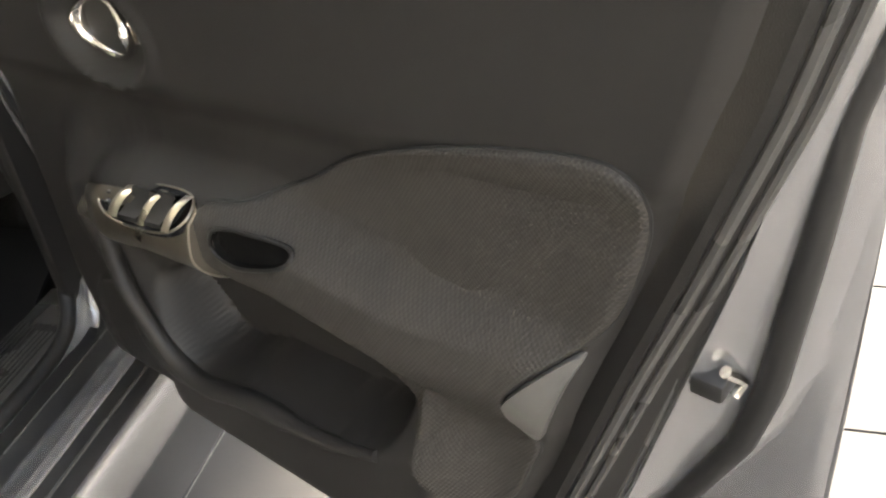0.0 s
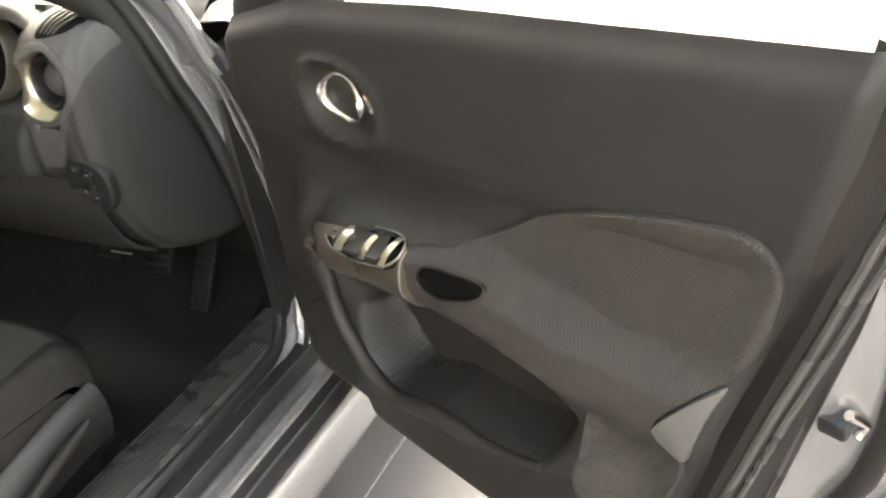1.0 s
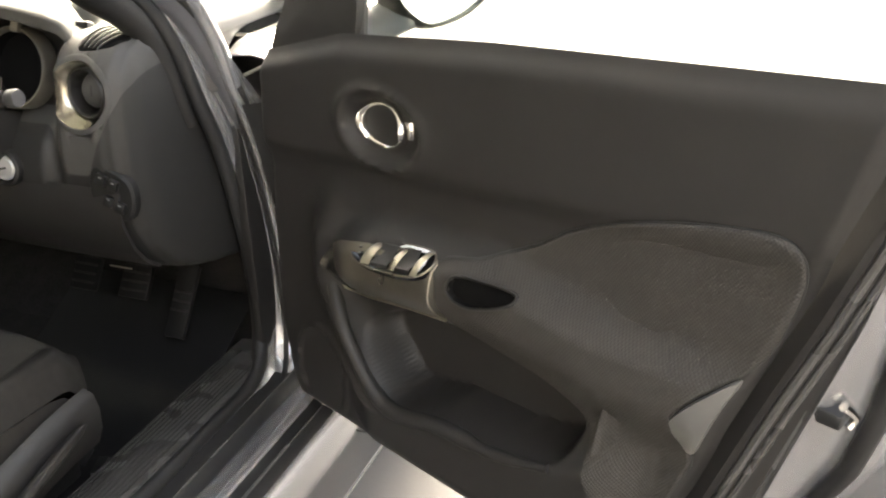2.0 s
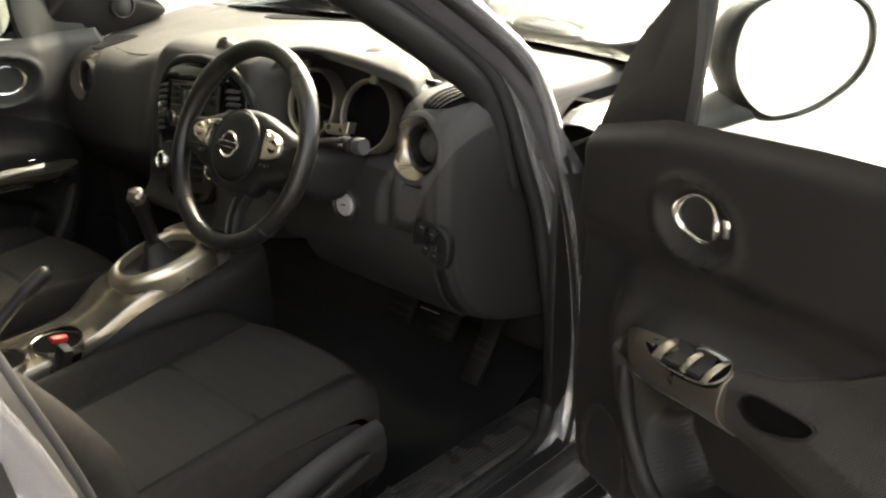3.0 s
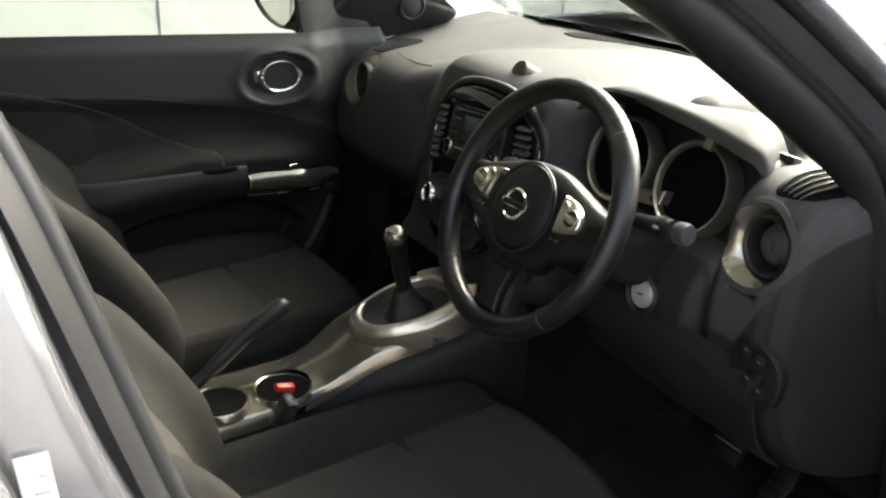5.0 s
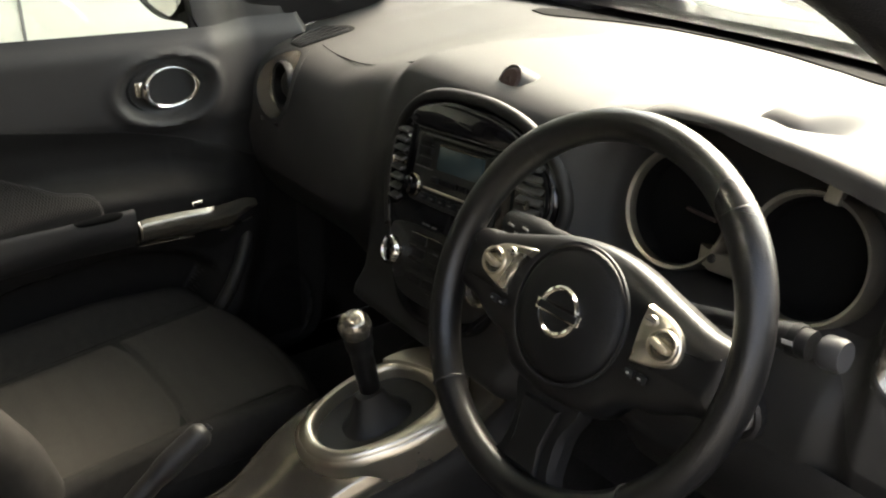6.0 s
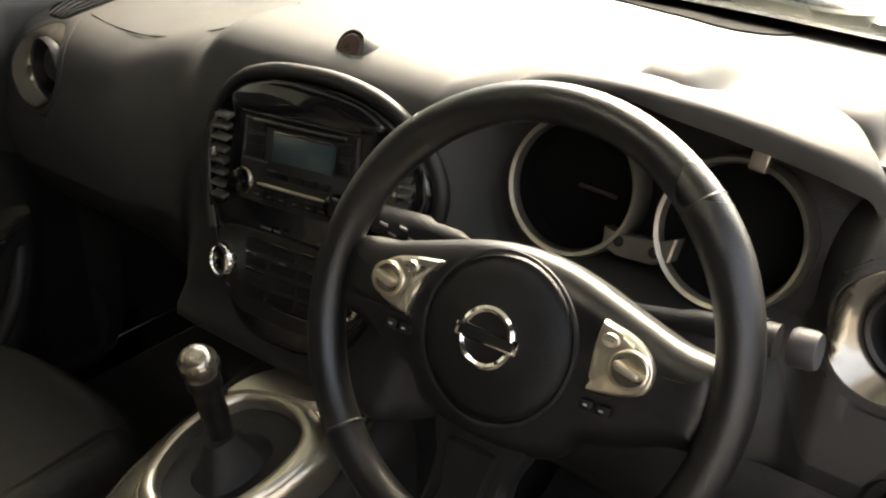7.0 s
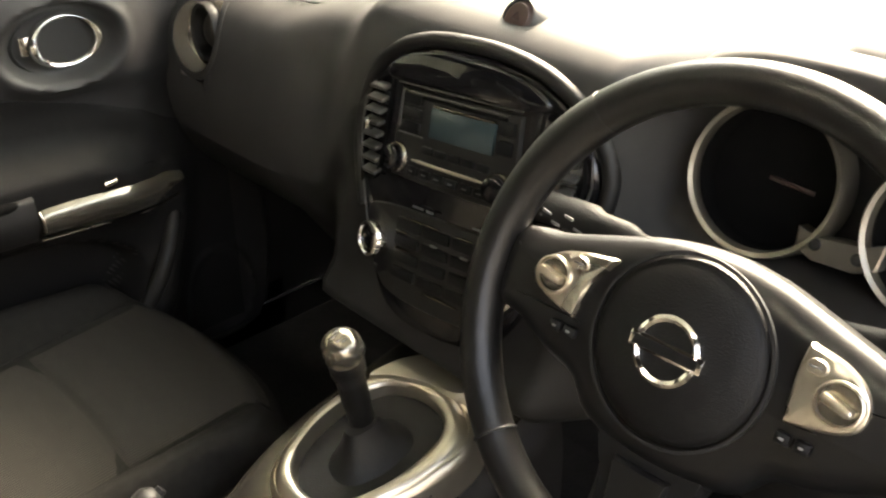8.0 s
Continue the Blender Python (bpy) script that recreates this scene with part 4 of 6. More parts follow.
def build_door(name, place, belt, label, driver):
    """place(s, n, z): along the door from its hinge, into the cabin, up."""
    P = lambda s, n, z: Vector(place(s, n - (0.0 if driver else 0.050 * (1 - soft(s, 0.10, 0.215))), z))  # noqa: E731
    rows, holes = [], []
    for v in np.linspace(0, 1, 125):
        row = []
        for u in np.linspace(0, 1, 150):
            z0 = 0.36
            zz = z0 + (belt(0.5) - z0) * v
            s = front_s(zz) + (rear_s(zz) - front_s(zz)) * u
            z = z0 + (belt(s) - z0) * v + 0.035 * (1 - v) * max(0, s - 0.15)
            row.append(P(s, door_relief(s, z, belt(s)), z))
            if driver and inside_distance(HOLE, s, z) > 0.002:
                holes.append(row[-1])
        rows.append(row)
    door = part(name, pierced(skin(rows), holes), TRIM, car, label, 50)
    if not driver:
        zb = lambda s: float(np.interp(s, BOUND_S, BOUND_Z))  # noqa: E731
        sheet = [[P(s, door_relief(s, zb(s) - f * (zb(s) - 0.42), belt(s)) + up, zb(s) - f * (zb(s) - 0.42)) for s in np.linspace(0.03, 0.90, 130)] for f, up in [(-0.004, -0.002), (0.0, 0.0025)] + [(k / 60, 0.003) for k in range(1, 61)]]
        part("door_insert", skin(sheet), DARK_TRIM, door, "black lower door insert", 60)
        rest = [[P(s, door_relief(s, 0.818 - f * 0.080, belt(s)) + up + 0.004 * math.sin(math.pi * f), 0.818 - f * 0.080) for s in np.linspace(0.390, 0.82, 60)] for f, up in [(0.0, 0.002), (0.03, 0.0085)] + [(k / 16, 0.010) for k in range(1, 16)] + [(0.97, 0.0085), (1.0, 0.002)]]
        part("armrest", skin(rest), TRIM, door, "dark grey padded armrest", 60)
        # A raised near-black bar stands in for the pull cup's shaded hollow.
        part("pull_cup", tube([P(s, door_relief(s, 0.812, belt(s)) + 0.006, 0.812) for s in np.linspace(0.405, 0.50, 10)], [0.003, 0.006, 0.008, 0.008, 0.008, 0.008, 0.008, 0.007, 0.005, 0.002], 10), RECESS_BLACK, door)
    # cloth pad over armrest and shoulder panel
    edge = [v.xy for v in spline([(s, z, 0) for s, z in CLOTH_EDGE], 140, True)]
    c = Vector((0.73, 0.83))
    over = 0.004 if driver else 0.003
    lift = lambda q, up: P(q.x, door_relief(q.x, q.y, belt(q.x)) + up, q.y)  # noqa: E731
    pad = [[lift(c + (q - c) * f, up) for q in edge] for f, up in [(k / 40, 0.004 + over) for k in range(1, 40)] + [(0.985, 0.0038 + over), (1.0, 0.0015 + over), (1.002, -0.003)]]
    holes = []
    for f in [k / 40 for k in range(1, 40)]:
        holes += [lift(c + (q - c) * f, 0.004 + over) for q in edge if driver and inside_distance(HOLE, *(c + (q - c) * f)) > 0.002]
    part("cloth_pad", pierced(skin(pad, True, True), holes), CLOTH if driver else CLOTH_SHADED, door, "dark grey woven cloth door insert", 60)
    part("pad_groove", tube([lift(q, 0.0005) for q in edge], 0.0022, 6, True), RUBBER, door)
    # inner handle: chrome ring in a deep cup, its shade put into the colour
    hm = frame_of(P(0.280, -0.004, 0.997), P(1, 0, 0) - P(0, 0, 0), P(0, 0, 1) - P(0, 0, 0), P(0, 1, 0) - P(0, 0, 0))
    part("handle_cup", skin([[hm @ Vector((0.072 * k * math.cos(a) + 0.005, 0.047 * k * math.sin(a), h)) for a in np.linspace(0, 2 * math.pi, 40, endpoint=False)] for k, h in ((1.12, -0.012), (1.05, 0.003), (0.95, 0.004), (0.86, -0.010), (0.80, -0.026), (0.3, -0.03))], True, True), DARK_TRIM, door)
    part("handle_ring", skin([[hm @ Vector(((0.0475 + r * math.cos(b)) * math.cos(a), (0.034 + r * math.cos(b)) * math.sin(a), 0.004 + r * 1.6 * math.sin(b) + 0.004 * math.cos(2 * a))) for b in np.linspace(0, 2 * math.pi, 12, endpoint=False)] for a, r in [(a, 0.0052 + 0.0028 * abs(math.cos(a)) ** 6) for a in np.linspace(0, 2 * math.pi, 64, endpoint=False)]], True, False, True), CHROME, door, "chrome ring door handle")
    for side in (-1, 1):
        part("handle_wing", block((0.017, 0.028, 0.008), hm @ pose(side * 0.054, 0.003 * side, 0.004, 0, side * 24, 0), 0.003), CHROME, door)
        for g in (-0.5, 0.5):
            part("wing_groove", block((0.0012, 0.024, 0.001), hm @ pose(side * (0.054 + 0.0045 * g), 0.003 * side, 0.0083 - side * 0, 0, side * 24, 0), 0), GUNMETAL, door)
    part("handle_centre", lathe([(0.001, 0.002), (0.026, 0.001), (0.036, -0.006), (0.038, -0.02)], hm @ pose(0, 0, -0.012), 32, 1.0, 0.72), LOWER, door)
    # switch panel along the front of the armrest
    top = [(0.170, 0.765), (0.190, 0.790), (0.240, 0.815), (0.33, 0.835), (0.43, 0.846), (0.447, 0.842)]
    bot = [(0.172, 0.738), (0.198, 0.716), (0.250, 0.710), (0.34, 0.722), (0.42, 0.735), (0.440, 0.742)]
    if not driver:
        top = [(0.150, 0.770), (0.175, 0.779), (0.225, 0.787), (0.300, 0.793), (0.370, 0.795), (0.385, 0.792)]
        bot = [(0.152, 0.756), (0.176, 0.747), (0.225, 0.737), (0.300, 0.737), (0.370, 0.740), (0.383, 0.742)]
    panel = []
    for f in np.linspace(0, 1, 12):
        line = spline([(t_[0] + (b_[0] - t_[0]) * f, t_[1] + (b_[1] - t_[1]) * f, 0) for t_, b_ in zip(top, bot)], 40)
        panel.append([P(q.x, door_relief(q.x, q.y, belt(q.x)) + 0.002 + over + 0.013 * math.sin(math.pi * min(max(f, 0.0), 1.0)) ** 0.6, q.y) for q in line] + [P(line[-1].x + 0.004, door_relief(line[-1].x, line[-1].y, belt(0.45)) - 0.006, line[-1].y)])
    part("switch_panel", skin(panel), BRONZE if driver else GUNMETAL, door, "satin armrest switch panel", 60)
    part("panel_end", tube([p[-2] for p in panel], 0.0014, 6), SATIN, door)
    part("panel_line", tube([P(s, door_relief(s, z, 1.1) + 0.004, z) for s, z in (((0.19, 0.707), (0.25, 0.705), (0.34, 0.717), (0.43, 0.731)) if driver else ((0.16, 0.734), (0.22, 0.730), (0.30, 0.730), (0.38, 0.734)))], 0.002 if driver else 0.0012, 6), SATIN, door)
    if driver:
        up = (P(-0.15, 0.6, 1) - P(0, 0, 0)).normalized()
        along = (P(1, 0, 0.16) - P(0, 0, 0)).normalized()
        cross = up.cross(along).normalized()
        base = P(0.360, 0.066, 0.822)
        sm = frame_of(base, along, cross, up) @ Matrix.Scale(0.88, 4)
        rim = [v.xy for v in spline([(x, y, 0) for x, y in ((-0.108, 0.0), (-0.085, 0.020), (-0.03, 0.031), (0.05, 0.033), (0.088, 0.024), (0.096, -0.004), (0.07, -0.026), (0.0, -0.030), (-0.07, -0.022))], 60, True)]
        part("switch_bezel", tube([sm @ Vector((x, y, 0.006)) for x, y in rim], 0.0016, 8, True), BRONZE, door)
        part("switch_base", plate(rim, 0.012, sm @ pose(0, 0, 0.007), 0.002), PIANO, door)
        for k, x in enumerate((-0.012, 0.042)):
            part("window_switch", skin([[sm @ Vector((x + 0.022 * a, y, 0.008 + h)) for a in (-1, -0.8, -0.3, 0.3, 0.8, 1)] for y, h in ((-0.024, 0.0), (-0.020, 0.004), (-0.006, 0.002), (0.008, 0.003), (0.020, 0.007), (0.025, 0.001))]), LOWER, door)
            part("switch_divider", skin([[sm @ Vector((x + 0.036 + 0.008 * a + 0.004 * b, 0.026 * b, 0.009 + 0.010 * (1 - b * b) * (1 - 0.4 * a * a))) for a in (-1, -0.5, 0, 0.5, 1)] for b in np.linspace(-1, 1, 9)]), SATIN, door)
        part("switch_divider", skin([[sm @ Vector((-0.045 + 0.012 * a + 0.004 * b, 0.024 * b, 0.009 + 0.010 * (1 - b * b) * (1 - 0.4 * a * a))) for a in (-1, -0.5, 0, 0.5, 1)] for b in np.linspace(-1, 1, 9)]), SATIN, door)
        for x, y in ((-0.082, 0.008), (-0.068, 0.014), (-0.074, -0.006)):
            part("lock_button", block((0.010, 0.009, 0.006), sm @ pose(x, y, 0.009), 0.002), AIRBAG, door)
            part("button_mark", block((0.005, 0.003, 0.0006), sm @ pose(x, y, 0.0124), 0), WHITE_INK, door)
    else:
        sw = [P(x, door_relief(x, 0.800, belt(x)) - 0.004, 0.801) for x in (0.200, 0.285)]
        # Near-black bar in place of the shaded hollow round the switch.
        part("switch_recess_shade", tube([sw[0], sw[0].lerp(sw[1], 0.2), sw[0].lerp(sw[1], 0.8), sw[1]], [0.006, 0.011, 0.011, 0.007], 12, flat=0.6), RECESS_BLACK, door)
        part("window_switch", tube([sw[0].lerp(sw[1], 0.82) + Vector((0.008, 0, 0.001)), sw[1] + Vector((0.009, -0.004, 0.0))], [0.0045, 0.0055], 10), SATIN, door, "small bright window switch")
    # pull-cup rim
    if driver:
        hc = Vector((0.528, 0.830))
        bowl = [[P(hc.x + (s - hc.x) * f, door_relief(s, z, belt(s)) + up, hc.y + (z - hc.y) * f) for s, z in HOLE] for f, up in ((1.10, 0.002), (1.08, 0.0085), (1.03, 0.0095), (0.97, 0.006), (0.93, -0.020), (0.92, -0.075), (0.4, -0.08))]
        part("cup_rim", tube([P(hc.x + (s - hc.x) * 1.07, door_relief(s, z, belt(s)) + 0.0095, hc.y + (z - hc.y) * 1.07) for s, z in HOLE], 0.0022, 8, True), LOWER, door, "raised rim of the pull cup")
        # Bowl coloured near-black to hold the shade of a deep hole.
        part("pull_cup", skin(bowl, True, True), RECESS_BLACK, door, "recessed pull cup with its shade in the colour", 60)
    # bright lip of the pocket
    part("pocket_lip", tube(spline([P(s, 0.020 + 0.034 * soft(s + (0.83 - z) * 0.6, 0.18, 0.34) if z < 0.8 else 0.016 - 0.4 * (z - 0.80) - 0.12 * max(s - 0.19, 0), z) for s, z in ((0.150, 0.79), (0.155, 0.73), (0.182, 0.68), (0.215, 0.635), (0.25, 0.582), (0.285, 0.545), (0.34, 0.532), (0.43, 0.555), (0.55, 0.562), (0.65, 0.590))], 50), [0.007] * 3 + [0.013] * 21 + [0.014] * 18 + [0.010] * 4 + [0.007] * 4, 14), TRIM, door)
    lens_line = [(0.027, 0.084), (-0.018, 0.046), (-0.050, 0.006), (-0.062, -0.026), (-0.052, -0.050), (-0.030, -0.064), (-0.012, -0.026), (0.010, 0.036)]
    lens_edge = [Vector((0.870, 0.752)) + v.xy for v in spline([(x, y, 0) for x, y in lens_line], 48, True)]
    mid_lens = Vector((0.848, 0.744))
    part("courtesy_lens", skin([[lift(mid_lens + (q - mid_lens) * f, up) for q in lens_edge] for f, up in ((0.86, -0.004), (0.86, 0.005), (0.82, 0.0075), (0.5, 0.0085), (0.1, 0.009))], True, True), LENS_GREY, door, "pale grey door lamp lens")
    # edge of the door: trim flange, painted frame, seal and skin edge
    zs = np.linspace(0.34, 1.182, 52)
    T_ = lambda z: rear_s(z)  # noqa: E731
    S_ = lambda z: rear_s(z) + 0.024  # noqa: E731
    M_ = lambda z: float(np.interp(z, [0.34, 0.42, 0.595, 0.913, 1.05, 1.127], [0.78, 0.82, 0.897, 0.988, 1.019, 1.040]))  # noqa: E731
    B_ = lambda z: float(np.interp(z, [0.34, 0.42, 0.50, 0.60, 0.70, 0.78, 0.91, 1.04, 1.12], [0.70, 0.80, 0.87, 0.936, 0.985, 1.005, 1.019, 1.030, 1.050]))  # noqa: E731
    K_ = lambda z: float(np.interp(z, [0.34, 0.5, 0.62, 0.95, 1.15], [1.035, 1.055, 1.06, 1.064, 1.066]))  # noqa: E731
    lines = lambda spec: [[P(f(z) + ds, n, z) for z in zs] for f, ds, n in spec]  # noqa: E731
    part("edge_flange", skin(lines([(T_, -0.045, -0.034), (T_, -0.012, -0.020), (T_, 0.0, -0.014), (T_, 0.010, -0.010), (T_, 0.018, -0.013), (S_, 0.0, -0.028)])), LOWER, door)
    part("edge_strip", skin(lines([(S_, -0.004, -0.022), (S_, 0.003, -0.019), (S_, 0.010, -0.026), (M_, 0.004, -0.045)])), TRIM, door)
    part("edge_frame", skin(lines([(M_, -0.002, -0.046), (M_, 0.006, -0.040), (M_, 0.014, -0.046), (M_, 0.020, -0.058), (B_, 0.018, -0.085), (B_, 0.030, -0.10), (B_, 0.036, -0.115), (K_, -0.016, -0.118), (K_, -0.006, -0.122), (K_, 0.0, -0.130), (K_, -0.004, -0.140)])), PAINT, door, "grey painted door edge")
    for f, ds, n, r in ((S_, 0.000, -0.021, 0.006), (S_, 0.013, -0.028, 0.005), (M_, -0.004, -0.044, 0.0045)):
        part("edge_bead", tube([P(f(z) + ds, n, z) for z in zs], r, 8), SEAL, door)
    part("edge_seal", tube([P(B_(z) + 0.010, -0.078, z) for z in zs], 0.013, 10), RUBBER, door, "black rubber door seal")
    skin_rows = [[P(s, -0.135 - 0.02 * math.sin(math.pi * (z - 0.33) / 0.85), z) for s in np.linspace(-0.04, K_(0.8) - 0.002, 16)] for z in np.linspace(0.30, 1.055, 14)]
    part("outer_skin", shell(skin_rows, 0.004), PAINT, door, "grey metallic outer door skin")
    if driver:
        part("latch", block((0.030, 0.045, 0.020), frame_of(P(0.975, -0.060, 0.785), P(1, 0, 0) - P(0, 0, 0), P(0, 1, 0) - P(0, 0, 0), Vector((0, 0, 1))), 0.004), RUBBER, door)
        part("latch_plate", tube([P(0.985, -0.052, 0.800), P(0.990, -0.060, 0.792), P(0.994, -0.070, 0.780), P(0.990, -0.060, 0.770)], 0.006, 8), CHROME, door)
    # sail panel, divider and window frame
    sail = [(0.012, 1.072), (0.05, 1.15), (0.085, 1.215), (0.15, 1.28), (0.225, 1.335), (0.225, 1.12), (0.12, 1.088)]
    dzb = belt(0.2) - (1.130 if driver else 1.118)
    part("sail_panel", skin([[P(0.125 + (s - 0.125) * f, 0.004 - 0.03 * (z - 1.07) - (0.012 if f > 0.99 else 0) , 1.17 + (z - 1.17) * f + dzb) for s, z in [v.xy for v in spline([(a, b, 0) for a, b in sail], 40, True)]] for f in (0.2, 0.6, 0.92, 0.98, 1.0)], True, True), LOWER, door)
    part("divider_bar", tube([P(0.222, -0.012, 1.10 + dzb), P(0.226, -0.02, 1.22 + dzb), P(0.228, -0.03, 1.34 + dzb)], 0.010, 8), RUBBER, door)
    frame_line = spline([P(s, n, z + dzb) for s, n, z in ((-0.008, -0.03, 1.06), (0.035, -0.035, 1.145), (0.075, -0.045, 1.22), (0.15, -0.06, 1.295), (0.30, -0.08, 1.385), (0.50, -0.10, 1.45), (0.75, -0.11, 1.475), (0.93, -0.10, 1.45), (1.01, -0.08, 1.33), (1.045, -0.06, 1.15))], 60)
    part("window_frame", tube(frame_line, 0.017, 10, flat=1.6), RUBBER, door)
    part("frame_trim", tube([p + (P(0.012, 0.022, 0.0) - P(0, 0, 0)) for p in frame_line[:40]], 0.006, 6), LOWER, door)
    part("window_glass", shell([[P(s, -0.05 - 0.11 * (z - 1.1), max(z + dzb, belt(s) - 0.02)) for s in np.linspace(0.205, 0.98, 6)] for z in (1.09, 1.2, 1.3, 1.42)], 0.004), GLASS, door).visible_shadow = False
    part("belt_seal", tube([P(s, -0.052, belt(s) - 0.034) for s in np.linspace(0.23, 0.99, 20)], 0.006, 8), RUBBER, door)
    return door


TH = radians(66)
HD = Vector((0.86, 0.38, 0))
DD = Vector((math.sin(TH), -math.cos(TH), 0))
DN = Vector((-math.cos(TH), -math.sin(TH), 0))
driver_place = lambda s, n, z: HD + DD * float(s) + DN * float(n) + Vector((0, 0, float(z)))  # noqa: E731
passenger_place = lambda s, n, z: Vector((-0.648 + float(n), passenger_hinge - float(s), float(z)))  # noqa: E731
driver_door = build_door("driver_door", driver_place, lambda s: float(np.interp(s, [-0.1, 0, 0.2, 0.5, 1.1], [1.055, 1.070, 1.124, 1.154, 1.194])), "open driver door with black trim and cloth insert", True)
passenger_door = build_door("passenger_door", passenger_place, lambda s: float(np.interp(s, [-0.1, 0.2, 1.1], [1.085, 1.092, 1.125])), "closed passenger door with black trim", False)

# ---- door mirrors ----
def door_mirror(place, dz):
    """A housing that faces back along the door, with a silvered glass."""
    P = lambda s, n, z: Vector(place(s, n, z + dz))  # noqa: E731
    N = (P(0.985, 0.17, 0.10) - P(0, 0, 0)).normalized()
    E = (P(0.17, -0.985, 0) - P(0, 0, 0)).normalized()
    O = P(0.20, -0.20, 1.195)
    up = Vector((0, 0, 1)) - 0.035 * N
    oval = [v.xy for v in spline([(-0.092, 0.010, 0), (-0.080, -0.040, 0), (-0.045, -0.078, 0), (-0.005, -0.090, 0), (0.060, -0.075, 0), (0.118, -0.035, 0), (0.138, 0.015, 0), (0.122, 0.065, 0), (0.07, 0.090, 0), (-0.02, 0.092, 0), (-0.075, 0.065, 0)], 56, True)]
    c = Vector((0.02, 0.0))
    at = lambda q, f, d: O + E * (c.x + (q[0] - c.x) * f) + up * (c.y + (q[1] - c.y) * f) + N * d  # noqa: E731
    rows = [[at(q, f, d) for q in oval] for f, d in ((0.97, -0.004), (1.0, 0.006), (1.05, 0.004), (1.09, -0.015), (1.08, -0.05), (0.95, -0.09), (0.6, -0.12), (0.2, -0.13))]
    body = part("door_mirror", skin(rows, True, True), AIRBAG, car, "black door mirror housing with a pale reflection", 60)
    pane = bmesh.new()
    pane.faces.new([pane.verts.new(at(q, 0.985, -0.001)) for q in oval])
    part("mirror_glass", pane, MIRROR, body, "silvered mirror glass")
    part("mirror_arm", tube(spline([P(0.10, -0.06, 1.09), P(0.13, -0.11, 1.105), P(0.17, -0.16, 1.13)], 12), [0.040] * 6 + [0.036] * 6, 14, flat=0.55), PLUG, body)


MIRROR = material("mirror_silver", (0.9, 0.9, 0.9), 0.02, 1.0, vary=0.01, sheen=0.0)
door_mirror(driver_place, 0.0)
door_mirror(passenger_place, -0.03)

# ---- centre console ----
def console_row(y, z, wt, wb, drop, crown=0.01):
    """A cross section: rounded top of half width wt, flaring to wb at the floor."""
    return [Vector((x, y, zz)) for x, zz in ((-wb, 0.36), (-wb * 0.98, z - drop), (-wt * 1.06, z - 0.035), (-wt * 0.98, z - 0.010), (-wt * 0.85, z), (-wt * 0.4, z + crown * 0.7), (0, z + crown), (wt * 0.4, z + crown * 0.7), (wt * 0.85, z), (wt * 0.98, z - 0.010), (wt * 1.06, z - 0.035), (wb * 0.98, z - drop), (wb, 0.36))]


spec = [(-0.62, 0.60, 0.075, 0.085, 0.1), (-0.45, 0.605, 0.075, 0.085, 0.1), (-0.36, 0.608, 0.080, 0.090, 0.1), (-0.26, 0.612, 0.078, 0.088, 0.1), (-0.17, 0.625, 0.072, 0.09, 0.1), (-0.10, 0.662, 0.082, 0.10, 0.1), (-0.05, 0.682, 0.090, 0.11, 0.1), (0.02, 0.697, 0.098, 0.12, 0.1), (0.10, 0.715, 0.098, 0.125, 0.1), (0.17, 0.735, 0.09, 0.125, 0.1), (0.22, 0.75, 0.085, 0.12, 0.1)]
rows = [console_row(*s) for s in spec]
cols = list(zip(*rows))
cols = [spline(c, 240) for c in cols]
dense = [spline([c[i] for c in cols], 130) for i in range(240)]
CUPS = [(0.035, -0.235, 0.046), (0.030, -0.345, 0.046)]
GATE = frame_of(Vector((0.012, 0.022, 0.722)), Vector((1, 0, 0)), Vector((0, 1, 0.24)).normalized(), Vector((0, -0.24, 1)).normalized())
egg = [v.xy for v in spline([(0.010, -0.094, 0), (0.045, -0.080, 0), (0.066, -0.035, 0), (0.070, 0.015, 0), (0.060, 0.052, 0), (0.030, 0.070, 0), (-0.010, 0.068, 0), (-0.038, 0.050, 0), (-0.052, 0.010, 0), (-0.050, -0.040, 0), (-0.030, -0.080, 0)], 77, True)]
rim = [v.xy for v in spline([(0.004, -0.120, 0), (0.052, -0.102, 0), (0.084, -0.050, 0), (0.100, 0.015, 0), (0.094, 0.066, 0), (0.055, 0.092, 0), (0.000, 0.096, 0), (-0.050, 0.080, 0), (-0.074, 0.020, 0), (-0.070, -0.045, 0), (-0.044, -0.104, 0)], 77, True)]
into_gate = GATE.inverted()
wells = [p for r in dense for p in r if p.z > 0.56 and any(math.hypot(p.x - cx, p.y - cy) < cr * 1.03 for cx, cy, cr in CUPS)]
wells += [p for r in dense for p in r if p.z > 0.62 and inside_distance(rim, *(into_gate @ p).xy) > 0.008]
console = part("centre_console", pierced(skin([r[23:107] for r in dense]), wells), GUNMETAL, car, "glossy gunmetal centre console with cup holders and gear lever", 60)
for j0, j1 in ((0, 24), (106, 130)):
    part("console_flank", skin([r[j0:j1] for r in dense]), LOWER, console, "black console flank", 60)
